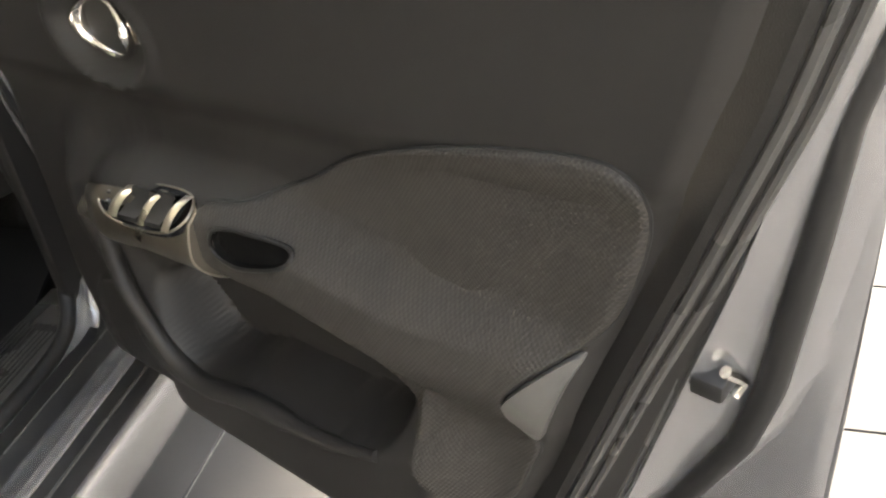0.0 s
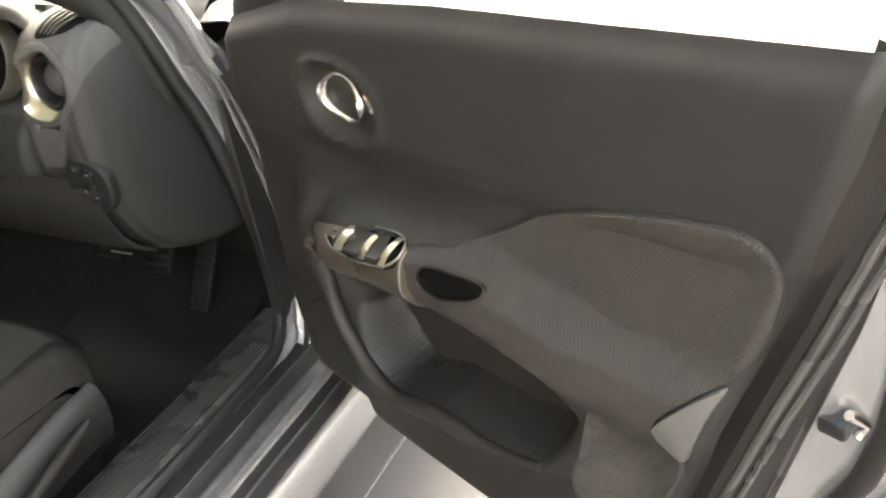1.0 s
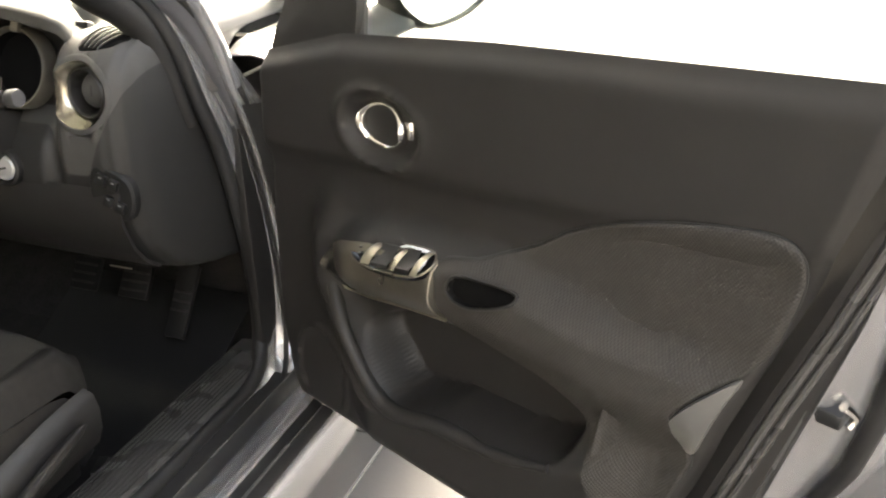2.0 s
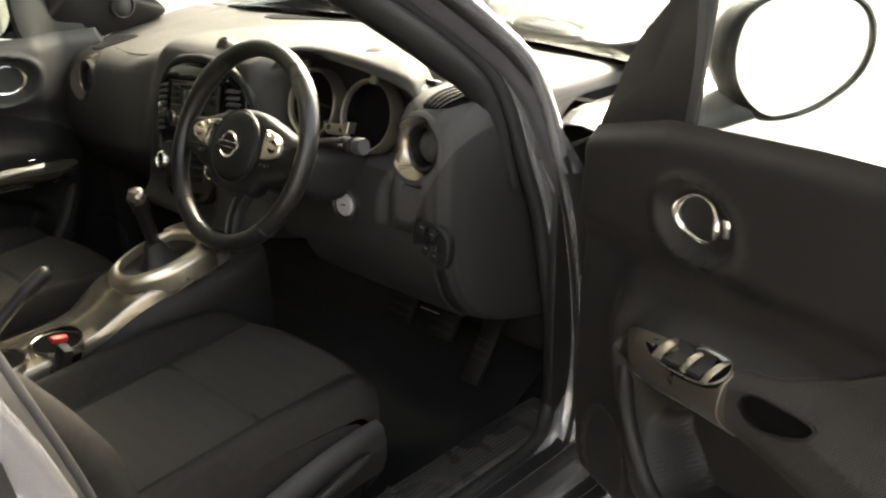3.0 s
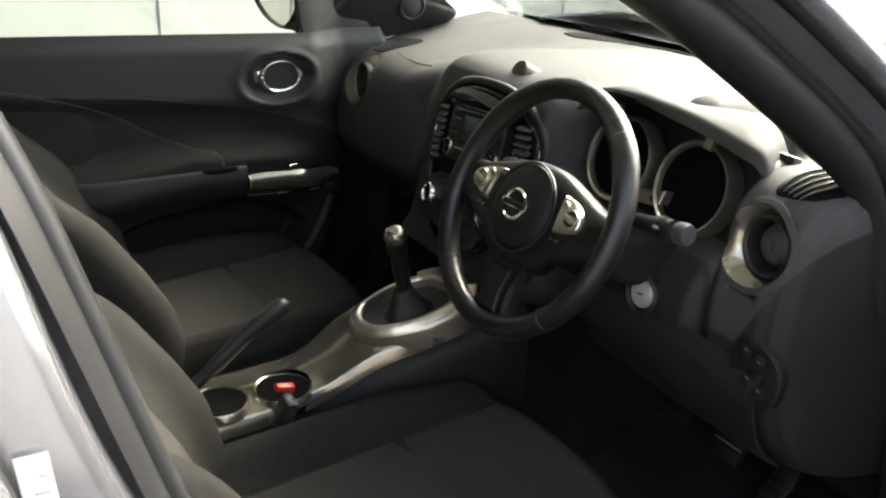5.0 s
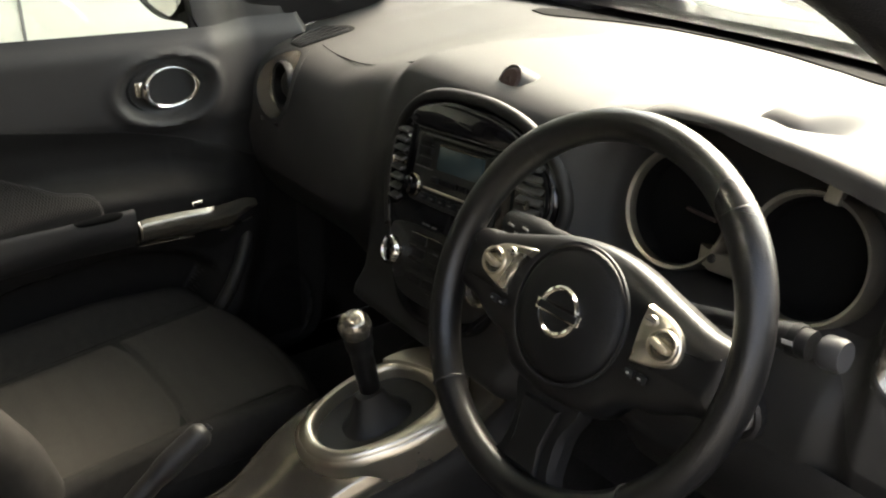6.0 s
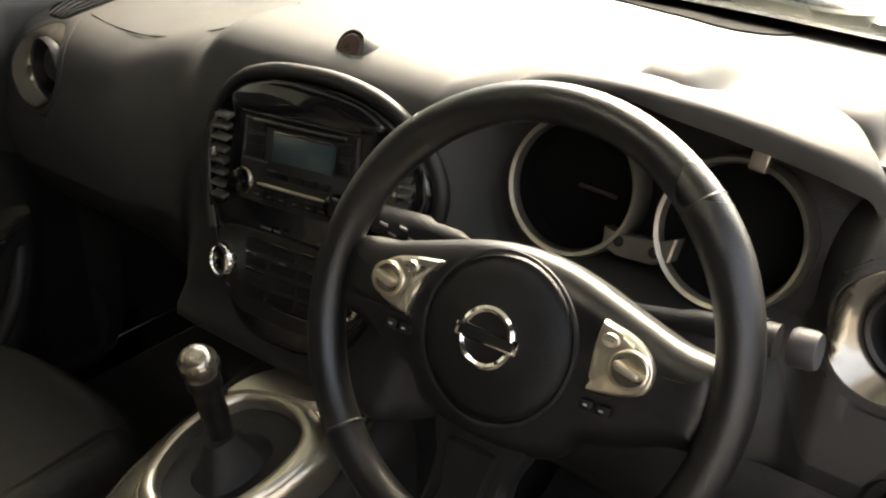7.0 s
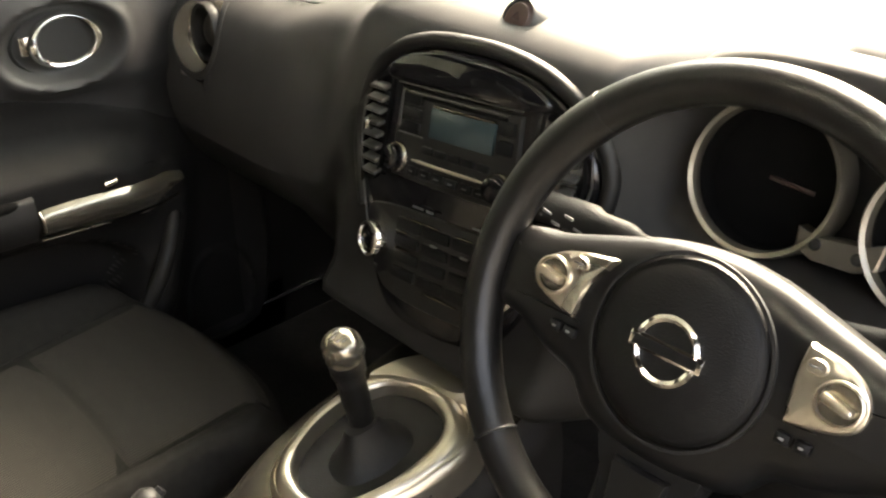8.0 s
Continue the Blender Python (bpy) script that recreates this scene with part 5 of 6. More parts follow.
# gear gate: broad polished ring with a step, a wing behind it, dark gaiter
between = lambda f, h: [GATE @ Vector((*(Vector(o).lerp(Vector(q), f)), h)) for o, q in zip(rim, egg)]  # noqa: E731
part("gate_ring", skin([between(f, h) for f, h in ((-0.06, -0.045), (0.0, -0.010), (0.06, -0.003), (0.22, 0.001), (0.26, -0.002), (0.32, 0.003), (0.60, 0.008), (0.90, 0.007), (1.0, 0.001), (1.02, -0.030))], True), SATIN, console, "polished silver gear gate ring", 60)
part("gate_wing", skin([[GATE @ Vector((x, y + 0.3 * h, h)) for x, y in [v.xy for v in spline([(-0.054, 0.046, 0), (-0.034, 0.060, 0), (0.0, 0.074, 0), (0.045, 0.086, 0), (0.060, 0.110, 0), (0.02, 0.118, 0), (-0.020, 0.108, 0), (-0.045, 0.080, 0)], 48, True)]] for h in (-0.02, 0.006, 0.012, 0.013)], True, True), SATIN, console, "polished silver wing behind the gear gate", 50)
rows = [[GATE @ Vector((0.010 + (x - 0.010) * f, -0.012 + (y + 0.012) * f, h)) for x, y in egg] for f, h in ((1.03, -0.012), (0.92, -0.020), (0.76, -0.022), (0.60, -0.014), (0.50, -0.006), (0.40, 0.004), (0.30, 0.018), (0.22, 0.034))]
part("gaiter", skin(rows, True, True), LOWER, console, "black leather gear gaiter", 60)
lever = spline([(0.016, 0.010, 0.745), (0.020, 0.0, 0.785), (0.024, -0.010, 0.825), (0.028, -0.018, 0.860)], 14)
part("gear_lever", tube(lever, [0.014] * 4 + [0.015] * 5 + [0.018] * 3 + [0.0205, 0.0205], 20), LEATHER, console)
knob_m = facing((0.029, -0.020, 0.862), (0.10, -0.32, 1), (0, 1, 0)) @ Matrix.Scale(0.91, 4)
part("gear_knob", lathe([(0.0215, -0.012), (0.0225, -0.002), (0.022, 0.006), (0.018, 0.013), (0.012, 0.0165), (0.001, 0.018)], knob_m, 30), GUNMETAL, console, "satin metal gear knob cap")
for a in range(5):
    part("shift_mark", block((0.0016, 0.007, 0.0008), knob_m @ pose(-0.008 + a * 0.004, 0.002 * (-1) ** a, 0.0172), 0), INK, console)
# cup holders
for cx, cy, r in CUPS:
    m = pose(cx, cy, 0.620)
    part("cup_well", ring([(r * 1.16, -0.016), (r * 1.12, -0.003), (r * 1.05, 0.0005), (r * 0.99, -0.001), (r * 0.95, -0.008), (r * 0.93, -0.026)], m, 40), GUNMETAL, console)
    part("cup_wall", skin([[m @ Vector((r * f * math.cos(a), r * f * math.sin(a), h)) for a in np.linspace(0, 2 * math.pi, 32, endpoint=False)] for f, h in ((0.95, -0.002), (0.90, -0.07), (0.85, -0.078), (0.1, -0.08))], True, True), RECESS_BLACK, console)
# hand brake beside the console's passenger flank
part("brake_lever", tube(spline([(-0.030, -0.40, 0.600), (-0.036, -0.34, 0.640), (-0.043, -0.27, 0.690), (-0.047, -0.215, 0.722), (-0.048, -0.190, 0.734)], 18), [0.014] * 5 + [0.017] * 5 + [0.0205] * 6 + [0.016, 0.011], 14, flat=0.8), LOWER, console, "black hand brake lever")
part("brake_button", tube([(-0.048, -0.192, 0.733), (-0.048, -0.186, 0.737)], 0.0055, 10), LOWER, console)


# ---- front seats ----
def cushion_height(u, v, lift=0.0):
    """u across -1..1, v from the back 0 to the front 1."""
    bol = 0.045 * soft(abs(u), 0.60, 0.86) * (1 - 0.55 * soft(v, 0.6, 1.0))
    sag = -0.010 * math.cos(u * 2.2) * (1 - v * 0.5)
    return lift + 0.545 + 0.045 * v + bol + sag - 0.045 * soft(v, 0.90, 1.0) ** 2 - 0.06 * soft(abs(u), 0.93, 1.0)


def seat(cx, label, front, lean, rise=0.0):
    W, Y0, Y1 = 0.248, -0.52, front
    bend = lambda u, v: Y0 + (Y1 - Y0) * v - 0.085 * abs(u) ** 2.6 * v  # noqa: E731
    rows = []
    us = np.linspace(-1, 1, 41)
    for v in np.linspace(0, 1, 36):
        rows.append([Vector((cx + W * u, bend(u, v), cushion_height(u, v, rise))) for u in us])
    for k, (dy, z) in enumerate(((0.012, 0.535), (0.010, 0.50), (-0.005, 0.46), (-0.03, 0.43))):
        rows.append([Vector((cx + W * u * (1.0 - 0.02 * k), bend(u, 1) + dy - 0.01 * abs(u) ** 4, z - 0.01 * abs(u))) for u in us])
    bm = skin(rows)
    body = part("front_seat", bm, SEAT_SIDE, car, label, 60)
    flank = [[Vector((cx + s_ * W * k, Y0 + (Y1 - Y0) * v - 0.085 * v - (0.02 if z < 0.47 else 0), z if z > 0 else cushion_height(1, v, rise))) for v in np.linspace(0, 1, 20)] for s_ in (1,) for k, z in ((1.0, -1), (1.02, 0.50), (1.01, 0.46), (0.97, 0.42))]
    part("cushion_side", skin(flank), SEAT_SIDE, body)
    part("cushion_side", skin([[Vector((2 * cx - p.x, p.y, p.z)) for p in r] for r in flank]), SEAT_SIDE, body)
    # lighter woven insert with piped seams
    lift = lambda u, v, up: Vector((cx + W * u, bend(u, v), cushion_height(u, v, rise) + up))  # noqa: E731
    ins = []
    for v in np.linspace(0.12, 0.975, 90):
        wide = 0.60 + 0.06 * v
        ins.append([lift(u * wide, v, 0.006 * (1 - abs(u) ** 8) - 0.002 - 0.005 * math.exp(-((v - 0.625) / 0.008) ** 2)) for u in np.linspace(-1, 1, 30)])
    part("seat_insert", skin(ins), SEAT, body, "grey-brown ribbed cloth seat insert", 60)
    for v in (0.625,):
        part("insert_seam", tube([lift(u * 0.63, v, -0.003) for u in np.linspace(-1, 1, 30)], 0.0018, 6), SEAT_SIDE, body)
    for sgn in (-1, 1):
        part("insert_seam", tube([lift(sgn * (0.61 + 0.06 * v), v, 0.000) for v in np.linspace(0.1, 0.98, 30)], 0.0022, 6), SEAT_SIDE, body)
    # backrest with deep side bolsters
    def bolster_y(z):
        return float(np.interp(z, [0.48, 0.60, 0.70, 0.78, 0.87, 0.93, 1.08, 1.18], [-0.365, -0.37, -0.395, -0.44, -0.50, -0.55, -0.61, -0.655])) + lean

    shape = [(0.0, -0.070), (0.35, -0.066), (0.60, -0.046), (0.74, -0.012), (0.85, 0.0), (0.94, -0.012), (1.0, -0.050), (0.98, -0.120), (0.82, -0.170), (0.40, -0.180)]
    back = []
    for z in np.linspace(0.48, 1.18, 34):
        z = float(z)
        deep = 1 - 0.75 * soft(z, 0.86, 1.06)
        wd = 0.252 - 0.075 * soft(z, 0.90, 1.18)
        pts = [(u, (d * deep - 0.07 * (1 - deep)) if d > -0.1 else d) for u, d in shape]
        pts = pts + [(0.0, -0.182)] + [(-u, d) for u, d in pts[:0:-1]]
        back.append(spline([(cx + wd * u, bolster_y(z) + d, z) for u, d in pts], 64, True))
    part("backrest", skin(back, True, True), SEAT_SIDE, body, "", 60)
    bi = []
    for z in np.linspace(0.56, 1.10, 26):
        z = float(z)
        deep = 1 - 0.75 * soft(z, 0.86, 1.06)
        bi.append([Vector((cx + 0.135 * u, bolster_y(z) - 0.070 + 0.007 * (1 - u ** 6), z)) for u in np.linspace(-1, 1, 16)])
    part("back_insert", skin(bi), SEAT, body)
    part("headrest", block((0.25, 0.09, 0.17), pose(cx, -0.815, 1.275, 14, 0, 0), 0.04, 4), SEAT_SIDE, body)
    for px_ in (-0.06, 0.06):
        part("headrest_post", tube([(cx + px_, -0.79, 1.13), (cx + px_, -0.81, 1.22)], 0.006, 10), CHROME, body)
    for s_ in (-1, 1):
        part("seat_rail", block((0.04, 0.55, 0.05), pose(cx + s_ * 0.19, -0.20, 0.365), 0.006), LOWER, body)
    part("seat_base", block((0.42, 0.48, 0.10), pose(cx, -0.22, 0.425), 0.02), LOWER, body)
    return body


driver_seat = seat(0.355, "black and grey cloth driver seat", 0.175, 0.0)
seat(-0.405, "black and grey cloth passenger seat", 0.10, 0.04, 0.022)
# side cladding with the height lever on the driver seat
clad = [[Vector((0.640 + d, y, z + 0.06 * soft(y, -0.40, 0.05))) for y in np.linspace(-0.50, 0.07, 20)] for z, d in ((0.485, -0.022), (0.478, -0.004), (0.45, 0.004), (0.41, 0.002), (0.375, -0.012))]
part("seat_cladding", skin(clad), LOWER, driver_seat, "black plastic seat side cladding", 60)
part("height_lever", tube(spline([(0.655, -0.32, 0.440), (0.660, -0.20, 0.462), (0.660, -0.08, 0.492), (0.655, 0.02, 0.512)], 20), [0.010] * 4 + [0.015] * 12 + [0.013, 0.012, 0.010, 0.006], 12, flat=0.7), LOWER, driver_seat)
# belt buckle standing beside the driver seat
part("buckle_stalk", block((0.034, 0.022, 0.13), pose(0.088, -0.262, 0.575, -14, 12, 0), 0.006), LOWER, driver_seat)
part("buckle_button", block((0.014, 0.034, 0.012), pose(0.072, -0.245, 0.642, -14, 12, 0), 0.003), RED, driver_seat, "red buckle button")

# ---- cabin shell ----
floor_pan = part("floor_pan", block((1.44, 2.6, 0.04), pose(0, -0.35, 0.315), 0), CARPET, car, "black carpeted cabin floor")
part("bulkhead", block((1.46, 0.03, 0.66), pose(0, 0.82, 0.65), 0), CARPET, floor_pan)
part("toe_board", block((1.44, 0.34, 0.03), pose(0, 0.68, 0.42, 35, 0, 0), 0), CARPET, floor_pan)
part("rear_panel", block((1.44, 0.03, 0.75), pose(0, -1.60, 0.70), 0), CARPET, floor_pan)
for sx in (-1, 1):
    part("side_lining", block((0.02, 0.46 + (0.2 if sx < 0 else 0), 0.66), pose(sx * 0.735, 0.66 - (0.1 if sx < 0 else 0), 0.66), 0.004), LOWER, floor_pan)
part("side_lining", block((0.02, 1.1, 0.14), pose(-0.735, -0.15, 0.37), 0.004), LOWER, floor_pan)
mat_rows = lambda z: [[Vector((x, y, z + 0.10 * soft(y, 0.35, 0.62))) for x in np.linspace(0.15, 0.62, 14)] for y in np.linspace(-0.05, 0.62, 18)]  # noqa: E731
floor_mat = part("floor_mat", shell(mat_rows(0.341), 0.005), AIRBAG)
tagged(floor_mat, "ribbed black rubber mat on the driver's carpet", "floor mat")
for k in range(9):
    part("mat_rib", block((0.020, 0.05, 0.006), pose(0.22 + 0.045 * k, 0.20 - 0.012 * k, 0.345, 0, 0, 20), 0.002), LOWER, floor_mat)
for name, px_, pz, w in (("accelerator_pedal", 0.505, 0.47, 0.05), ("brake_pedal", 0.39, 0.50, 0.075), ("clutch_pedal", 0.255, 0.50, 0.07)):
    m = pose(px_, 0.50, pz, 55, 0, 0)
    ped = part(name, block((w, 0.075 if w > 0.055 else 0.16, 0.014), m, 0.004), AIRBAG, car, "ribbed black rubber pedal")
    part("pedal_arm", tube([(px_, 0.52, pz + 0.02), (px_, 0.60, pz + 0.12), (px_, 0.66, pz + 0.24)], 0.010, 8), LOWER, ped)
    for k in (-1, 0, 1):
        part("pedal_rib", block((w * 0.86, 0.005, 0.004), m @ pose(0, 0.02 * k, 0.0085), 0.001), LOWER, ped)
# rear bench and cargo wall in the dark behind
bench = part("rear_bench", join(block((1.25, 0.5, 0.22), pose(0, -1.20, 0.50), 0.06, 4), block((1.25, 0.16, 0.6), pose(0, -1.48, 0.82, 14, 0, 0), 0.06, 4)), SEAT_SIDE, car, "dark cloth rear bench")

# ---- body round the driver's doorway ----
opening = [(0.60, -0.30, 1.470), (0.612, -0.08, 1.412), (0.630, 0.06, 1.339), (0.650, 0.185, 1.256), (0.664, 0.252, 1.206), (0.686, 0.316, 1.145), (0.702, 0.352, 1.070), (0.714, 0.380, 0.97), (0.722, 0.412, 0.870), (0.722, 0.448, 0.72), (0.724, 0.465, 0.58), (0.735, 0.450, 0.455), (0.760, 0.370, 0.402), (0.765, 0.20, 0.396), (0.765, -0.10, 0.396), (0.765, -0.36, 0.402), (0.745, -0.450, 0.47), (0.738, -0.485, 0.60), (0.742, -0.525, 0.78), (0.740, -0.597, 1.01), (0.722, -0.660, 1.236), (0.690, -0.70, 1.36), (0.645, -0.70, 1.44), (0.61, -0.62, 1.478), (0.595, -0.45, 1.485)]
loop = spline(opening, 160, True)
mid_ = Vector((0.72, -0.08, 0.93))


def offset_loop(out, grow):
    """The doorway's line moved outwards and widened."""
    res = []
    for p in loop:
        d = Vector((0, p.y - mid_.y, p.z - mid_.z)).normalized()
        k = 0.55 if p.y < -0.42 and p.z > 0.5 else 1.0
        res.append(p + Vector((out * k, 0, 0)) + d * grow)
    return res


slim = lambda o, g: [a.lerp(b, 0.42 * (1 - soft(i, 38, 50)) if i < 80 else 0.42 * soft(i, 150, 159)) for i, (a, b) in enumerate(zip(offset_loop(o, g), loop))]  # noqa: E731
doorway = part("doorway_frame", skin([slim(o, g) for o, g in ((-0.012, -0.004), (0.004, 0.004), (0.012, 0.016), (0.014, 0.030), (0.030, 0.036), (0.050, 0.040), (0.062, 0.052), (0.066, 0.066), (0.090, 0.070))], True), PAINT, car, "grey painted doorway frame", 60)
part("doorway_seal", tube(offset_loop(-0.006, -0.004), 0.014, 10, True), RUBBER, doorway, "black rubber doorway seal")
part("inner_seal", tube(offset_loop(0.034, 0.034), 0.0055, 8, True), RUBBER, doorway)
part("pillar_band", skin([[loop[i] + Vector((o, -g, 0)) for i in range(104, 140)] for o, g in ((-0.006, -0.010), (0.008, -0.006), (0.020, 0.002), (0.028, 0.012))]), RUBBER, doorway, "black rubber band along the centre pillar")
cover_in = lambda i: float(np.interp(i, [0, 29, 36, 42, 50], [-0.004, -0.004, 0.011, 0.022, 0.030]))  # noqa: E731
cover_out = lambda i: float(np.interp(i, [0, 32, 43, 50], [0.026, 0.030, 0.047, 0.052]))  # noqa: E731


def along_cover(f, rise):
    """A line along the windscreen pillar, a share of the way across its rubber cover."""
    res = []
    for i in range(50):
        g = cover_in(i) + (cover_out(i) - cover_in(i)) * f
        res.append(offset_loop(g * 0.9 + rise, g)[i])
    return res


part("pillar_flange_cover", skin([along_cover(f, h) for f, h in ((0.0, -0.004), (0.03, 0.007), (0.10, 0.010), (0.45, 0.011), (0.80, 0.010), (0.95, 0.007), (1.0, -0.004))]), PLUG, doorway, "dark rubber cover along the windscreen pillar", 60)
part("outer_seal", tube(along_cover(0.97, 0.008), [0.009] * 30 + [0.009 - 0.0002 * k for k in range(20)], 10), RUBBER, doorway)
part("cover_groove", tube(along_cover(0.04, 0.008)[:30], 0.004, 8), RUBBER, doorway)
# Black sheet over the pillar's paint: outer seal band and painted-in shade.
part("hinge_shade_cover", skin([offset_loop(o, g)[46:66] for o, g in ((0.048, 0.038), (0.054, 0.042), (0.062, 0.046), (0.074, 0.056), (0.082, 0.072), (0.096, 0.078))]), RUBBER, doorway, "black hinge pillar sheet: seal band and painted-in shade", 60)
part("hinge_strip", tube(spline([(0.768, 0.402, 0.965), (0.800, 0.392, 0.89), (0.822, 0.392, 0.80), (0.832, 0.402, 0.72)], 16), 0.0035, 8), SEAL, doorway)
part("pillar_plug", lathe([(0.001, 0.003), (0.016, 0.003), (0.019, 0.0), (0.019, -0.004)], facing((0.728, 0.398, 1.000), (0.62, -0.78, 0.1)), 24), RUBBER, doorway, "round grey rubber plug")
# inner trims: windscreen pillar, kick panel and centre pillar
inner = lambda i0, i1, ins, grow: [[loop[i % 160] + Vector((-ins, 0, 0)) + Vector((0, loop[i % 160].y - mid_.y, loop[i % 160].z - mid_.z)).normalized() * grow for i in range(i0, i1)]]  # noqa: E731
part("screen_pillar_trim", tube([loop[i] + Vector((-0.024, -0.017, -0.025)) for i in range(0, 47)], [0.032] * 27 + [0.032 - 0.001 * k for k in range(1, 21)], 14, flat=0.95), LOWER, doorway, "black windscreen pillar trim", 60)
part("kick_panel", skin(inner(44, 76, 0.0, -0.004) + inner(44, 76, 0.02, 0.0) + inner(44, 76, 0.04, 0.02) + inner(44, 76, 0.045, 0.12)), LOWER, doorway, "black footwell kick panel", 60)
part("centre_pillar_trim", skin(inner(98, 142, 0.0, -0.002) + inner(98, 142, 0.02, 0.004) + inner(98, 142, 0.045, 0.03) + inner(98, 142, 0.06, 0.14)), LOWER, doorway, "black centre pillar trim", 60)
# sill
ys = np.linspace(-0.52, 0.50, 30)
strip = lambda pts: skin([[Vector((x, y, z)) for y in ys] for x, z in pts])  # noqa: E731
part("scuff_plate", strip([(0.60, 0.345), (0.630, 0.39), (0.645, 0.404), (0.70, 0.410), (0.742, 0.408), (0.750, 0.396)]), LOUVRE, doorway, "ribbed dark plastic sill plate")
for k in range(10):
    part("scuff_rib", tube([(0.650 + 0.009 * k, y, 0.408 + 0.0006 * min(k, 4)) for y in (-0.45, 0.40)], 0.0016, 6), LOWER, doorway)
part("sill_rubber", strip([(0.748, 0.398), (0.785, 0.386), (0.800, 0.390), (0.814, 0.382), (0.822, 0.372)]), RUBBER, doorway, "black rubber sill strip")
part("sill_bead", tube([(0.800, y, 0.390) for y in ys], 0.0020, 6), SEAL, doorway)
part("sill", strip([(0.70, 0.36), (0.815, 0.362), (0.822, 0.374), (0.828, 0.378), (0.856, 0.376), (0.862, 0.370), (0.866, 0.356)]), PAINT, doorway, "grey painted sill")
part("sill_guard", strip([(0.862, 0.362), (0.870, 0.358), (0.884, 0.350), (0.896, 0.340), (0.902, 0.322)]), RUBBER, doorway, "black rubber sill guard")
part("guard_bead", tube([(0.884, y, 0.3515) for y in ys], 0.0028, 6), SEAL, doorway)
part("sill_skin", strip([(0.900, 0.330), (0.908, 0.318), (0.912, 0.29), (0.908, 0.24), (0.89, 0.20), (0.82, 0.17)]), PAINT, doorway)


# ---- outer body ----
def mirrored(rows):
    return [[Vector((-p.x, p.y, p.z)) for p in r] for r in rows]


# rear side: door panel, window and black sill band
rear_rows = []
for z, x in ((0.36, 0.845), (0.45, 0.860), (0.60, 0.866), (0.75, 0.862), (0.88, 0.862), (0.98, 0.862), (1.06, 0.857), (1.11, 0.846), (1.136, 0.832), (1.143, 0.818)):
    y0 = float(np.interp(z, [0.36, 0.6, 0.8, 0.9, 0.97, 1.04, 1.11, 1.15], [-0.60, -0.612, -0.636, -0.653, -0.667, -0.683, -0.704, -0.720]))
    rear_rows.append([Vector((x + 0.012 * math.sin(math.pi * (y0 - y)), y, z)) for y in np.linspace(y0, -1.75, 26)])
rear_door = part("rear_door", shell(rear_rows, 0.004), PAINT, car, "grey metallic rear door panel with sky reflection", 60)
part("door_edge", tube([r[0] + Vector((-0.006, -0.005, 0)) for r in rear_rows], 0.006, 8), PAINT, rear_door)
part("door_gap", tube([r[0] + Vector((-0.030, -0.008, 0)) for r in rear_rows], 0.008, 8), RUBBER, rear_door)
part("window_ledge", tube([(0.815, y, 1.150) for y in np.linspace(-0.722, -1.7, 12)], 0.012, 8), GUNMETAL, rear_door)
part("rear_window", shell([[Vector((0.815 - 0.30 * (z - 1.14), y - 0.20 * (z - 1.14), z)) for y in (-0.722, -1.1, -1.4, -1.65)] for z in (1.145, 1.22, 1.32, 1.44)], 0.004), DARK_GLASS, rear_door, "dark tinted rear window")
part("window_seal", tube([(0.822, -0.742, 1.145), (0.800, -0.752, 1.22), (0.770, -0.770, 1.32), (0.73, -0.795, 1.44)], 0.009, 8), RUBBER, rear_door)
part("window_pillar", shell([[Vector((x - 0.30 * (z - 1.12) * f, y - 0.18 * (z - 1.12), z)) for x, y, f in ((0.826, -0.745, 1.0), (0.826, -0.726, 1.0), (0.806, -0.720, 1.0))] for z in (1.14, 1.2, 1.32, 1.45)], 0.004), PLUG, rear_door)
# centre pillar skin between the doors with its sticker and striker
PILLAR_Z = [0.36, 0.50, 0.65, 0.755, 0.82, 0.90, 0.98, 1.05, 1.116, 1.186, 1.31, 1.366, 1.46]
PILLAR_Y = [-0.485, -0.495, -0.512, -0.531, -0.548, -0.575, -0.609, -0.635, -0.654, -0.670, -0.699, -0.716, -0.745]
PILLAR_X = [0.795, 0.798, 0.80, 0.80, 0.80, 0.80, 0.80, 0.797, 0.79, 0.778, 0.748, 0.730, 0.70]
cp_rows = []
for z in np.linspace(0.36, 1.46, 30):
    yc, x = float(np.interp(z, PILLAR_Z, PILLAR_Y)), float(np.interp(z, PILLAR_Z, PILLAR_X))
    cp_rows.append([Vector((x + dx, yc + dy, z)) for dx, dy in ((-0.040, 0.006), (-0.012, 0.003), (0.0, -0.004), (0.004, -0.03), (0.004, -0.060), (0.0, -0.10), (-0.01, -0.13))])
pillar = part("centre_pillar", shell([spline(r, 14) for r in cp_rows], 0.003), PAINT, car, "grey painted centre pillar with white sticker", 60)


def on_pillar(y_off, z, lift=0.004):
    yc, x = float(np.interp(z, PILLAR_Z, PILLAR_Y)), float(np.interp(z, PILLAR_Z, PILLAR_X)) + 0.003
    return Vector((x + lift + 0.002, yc + y_off, z))


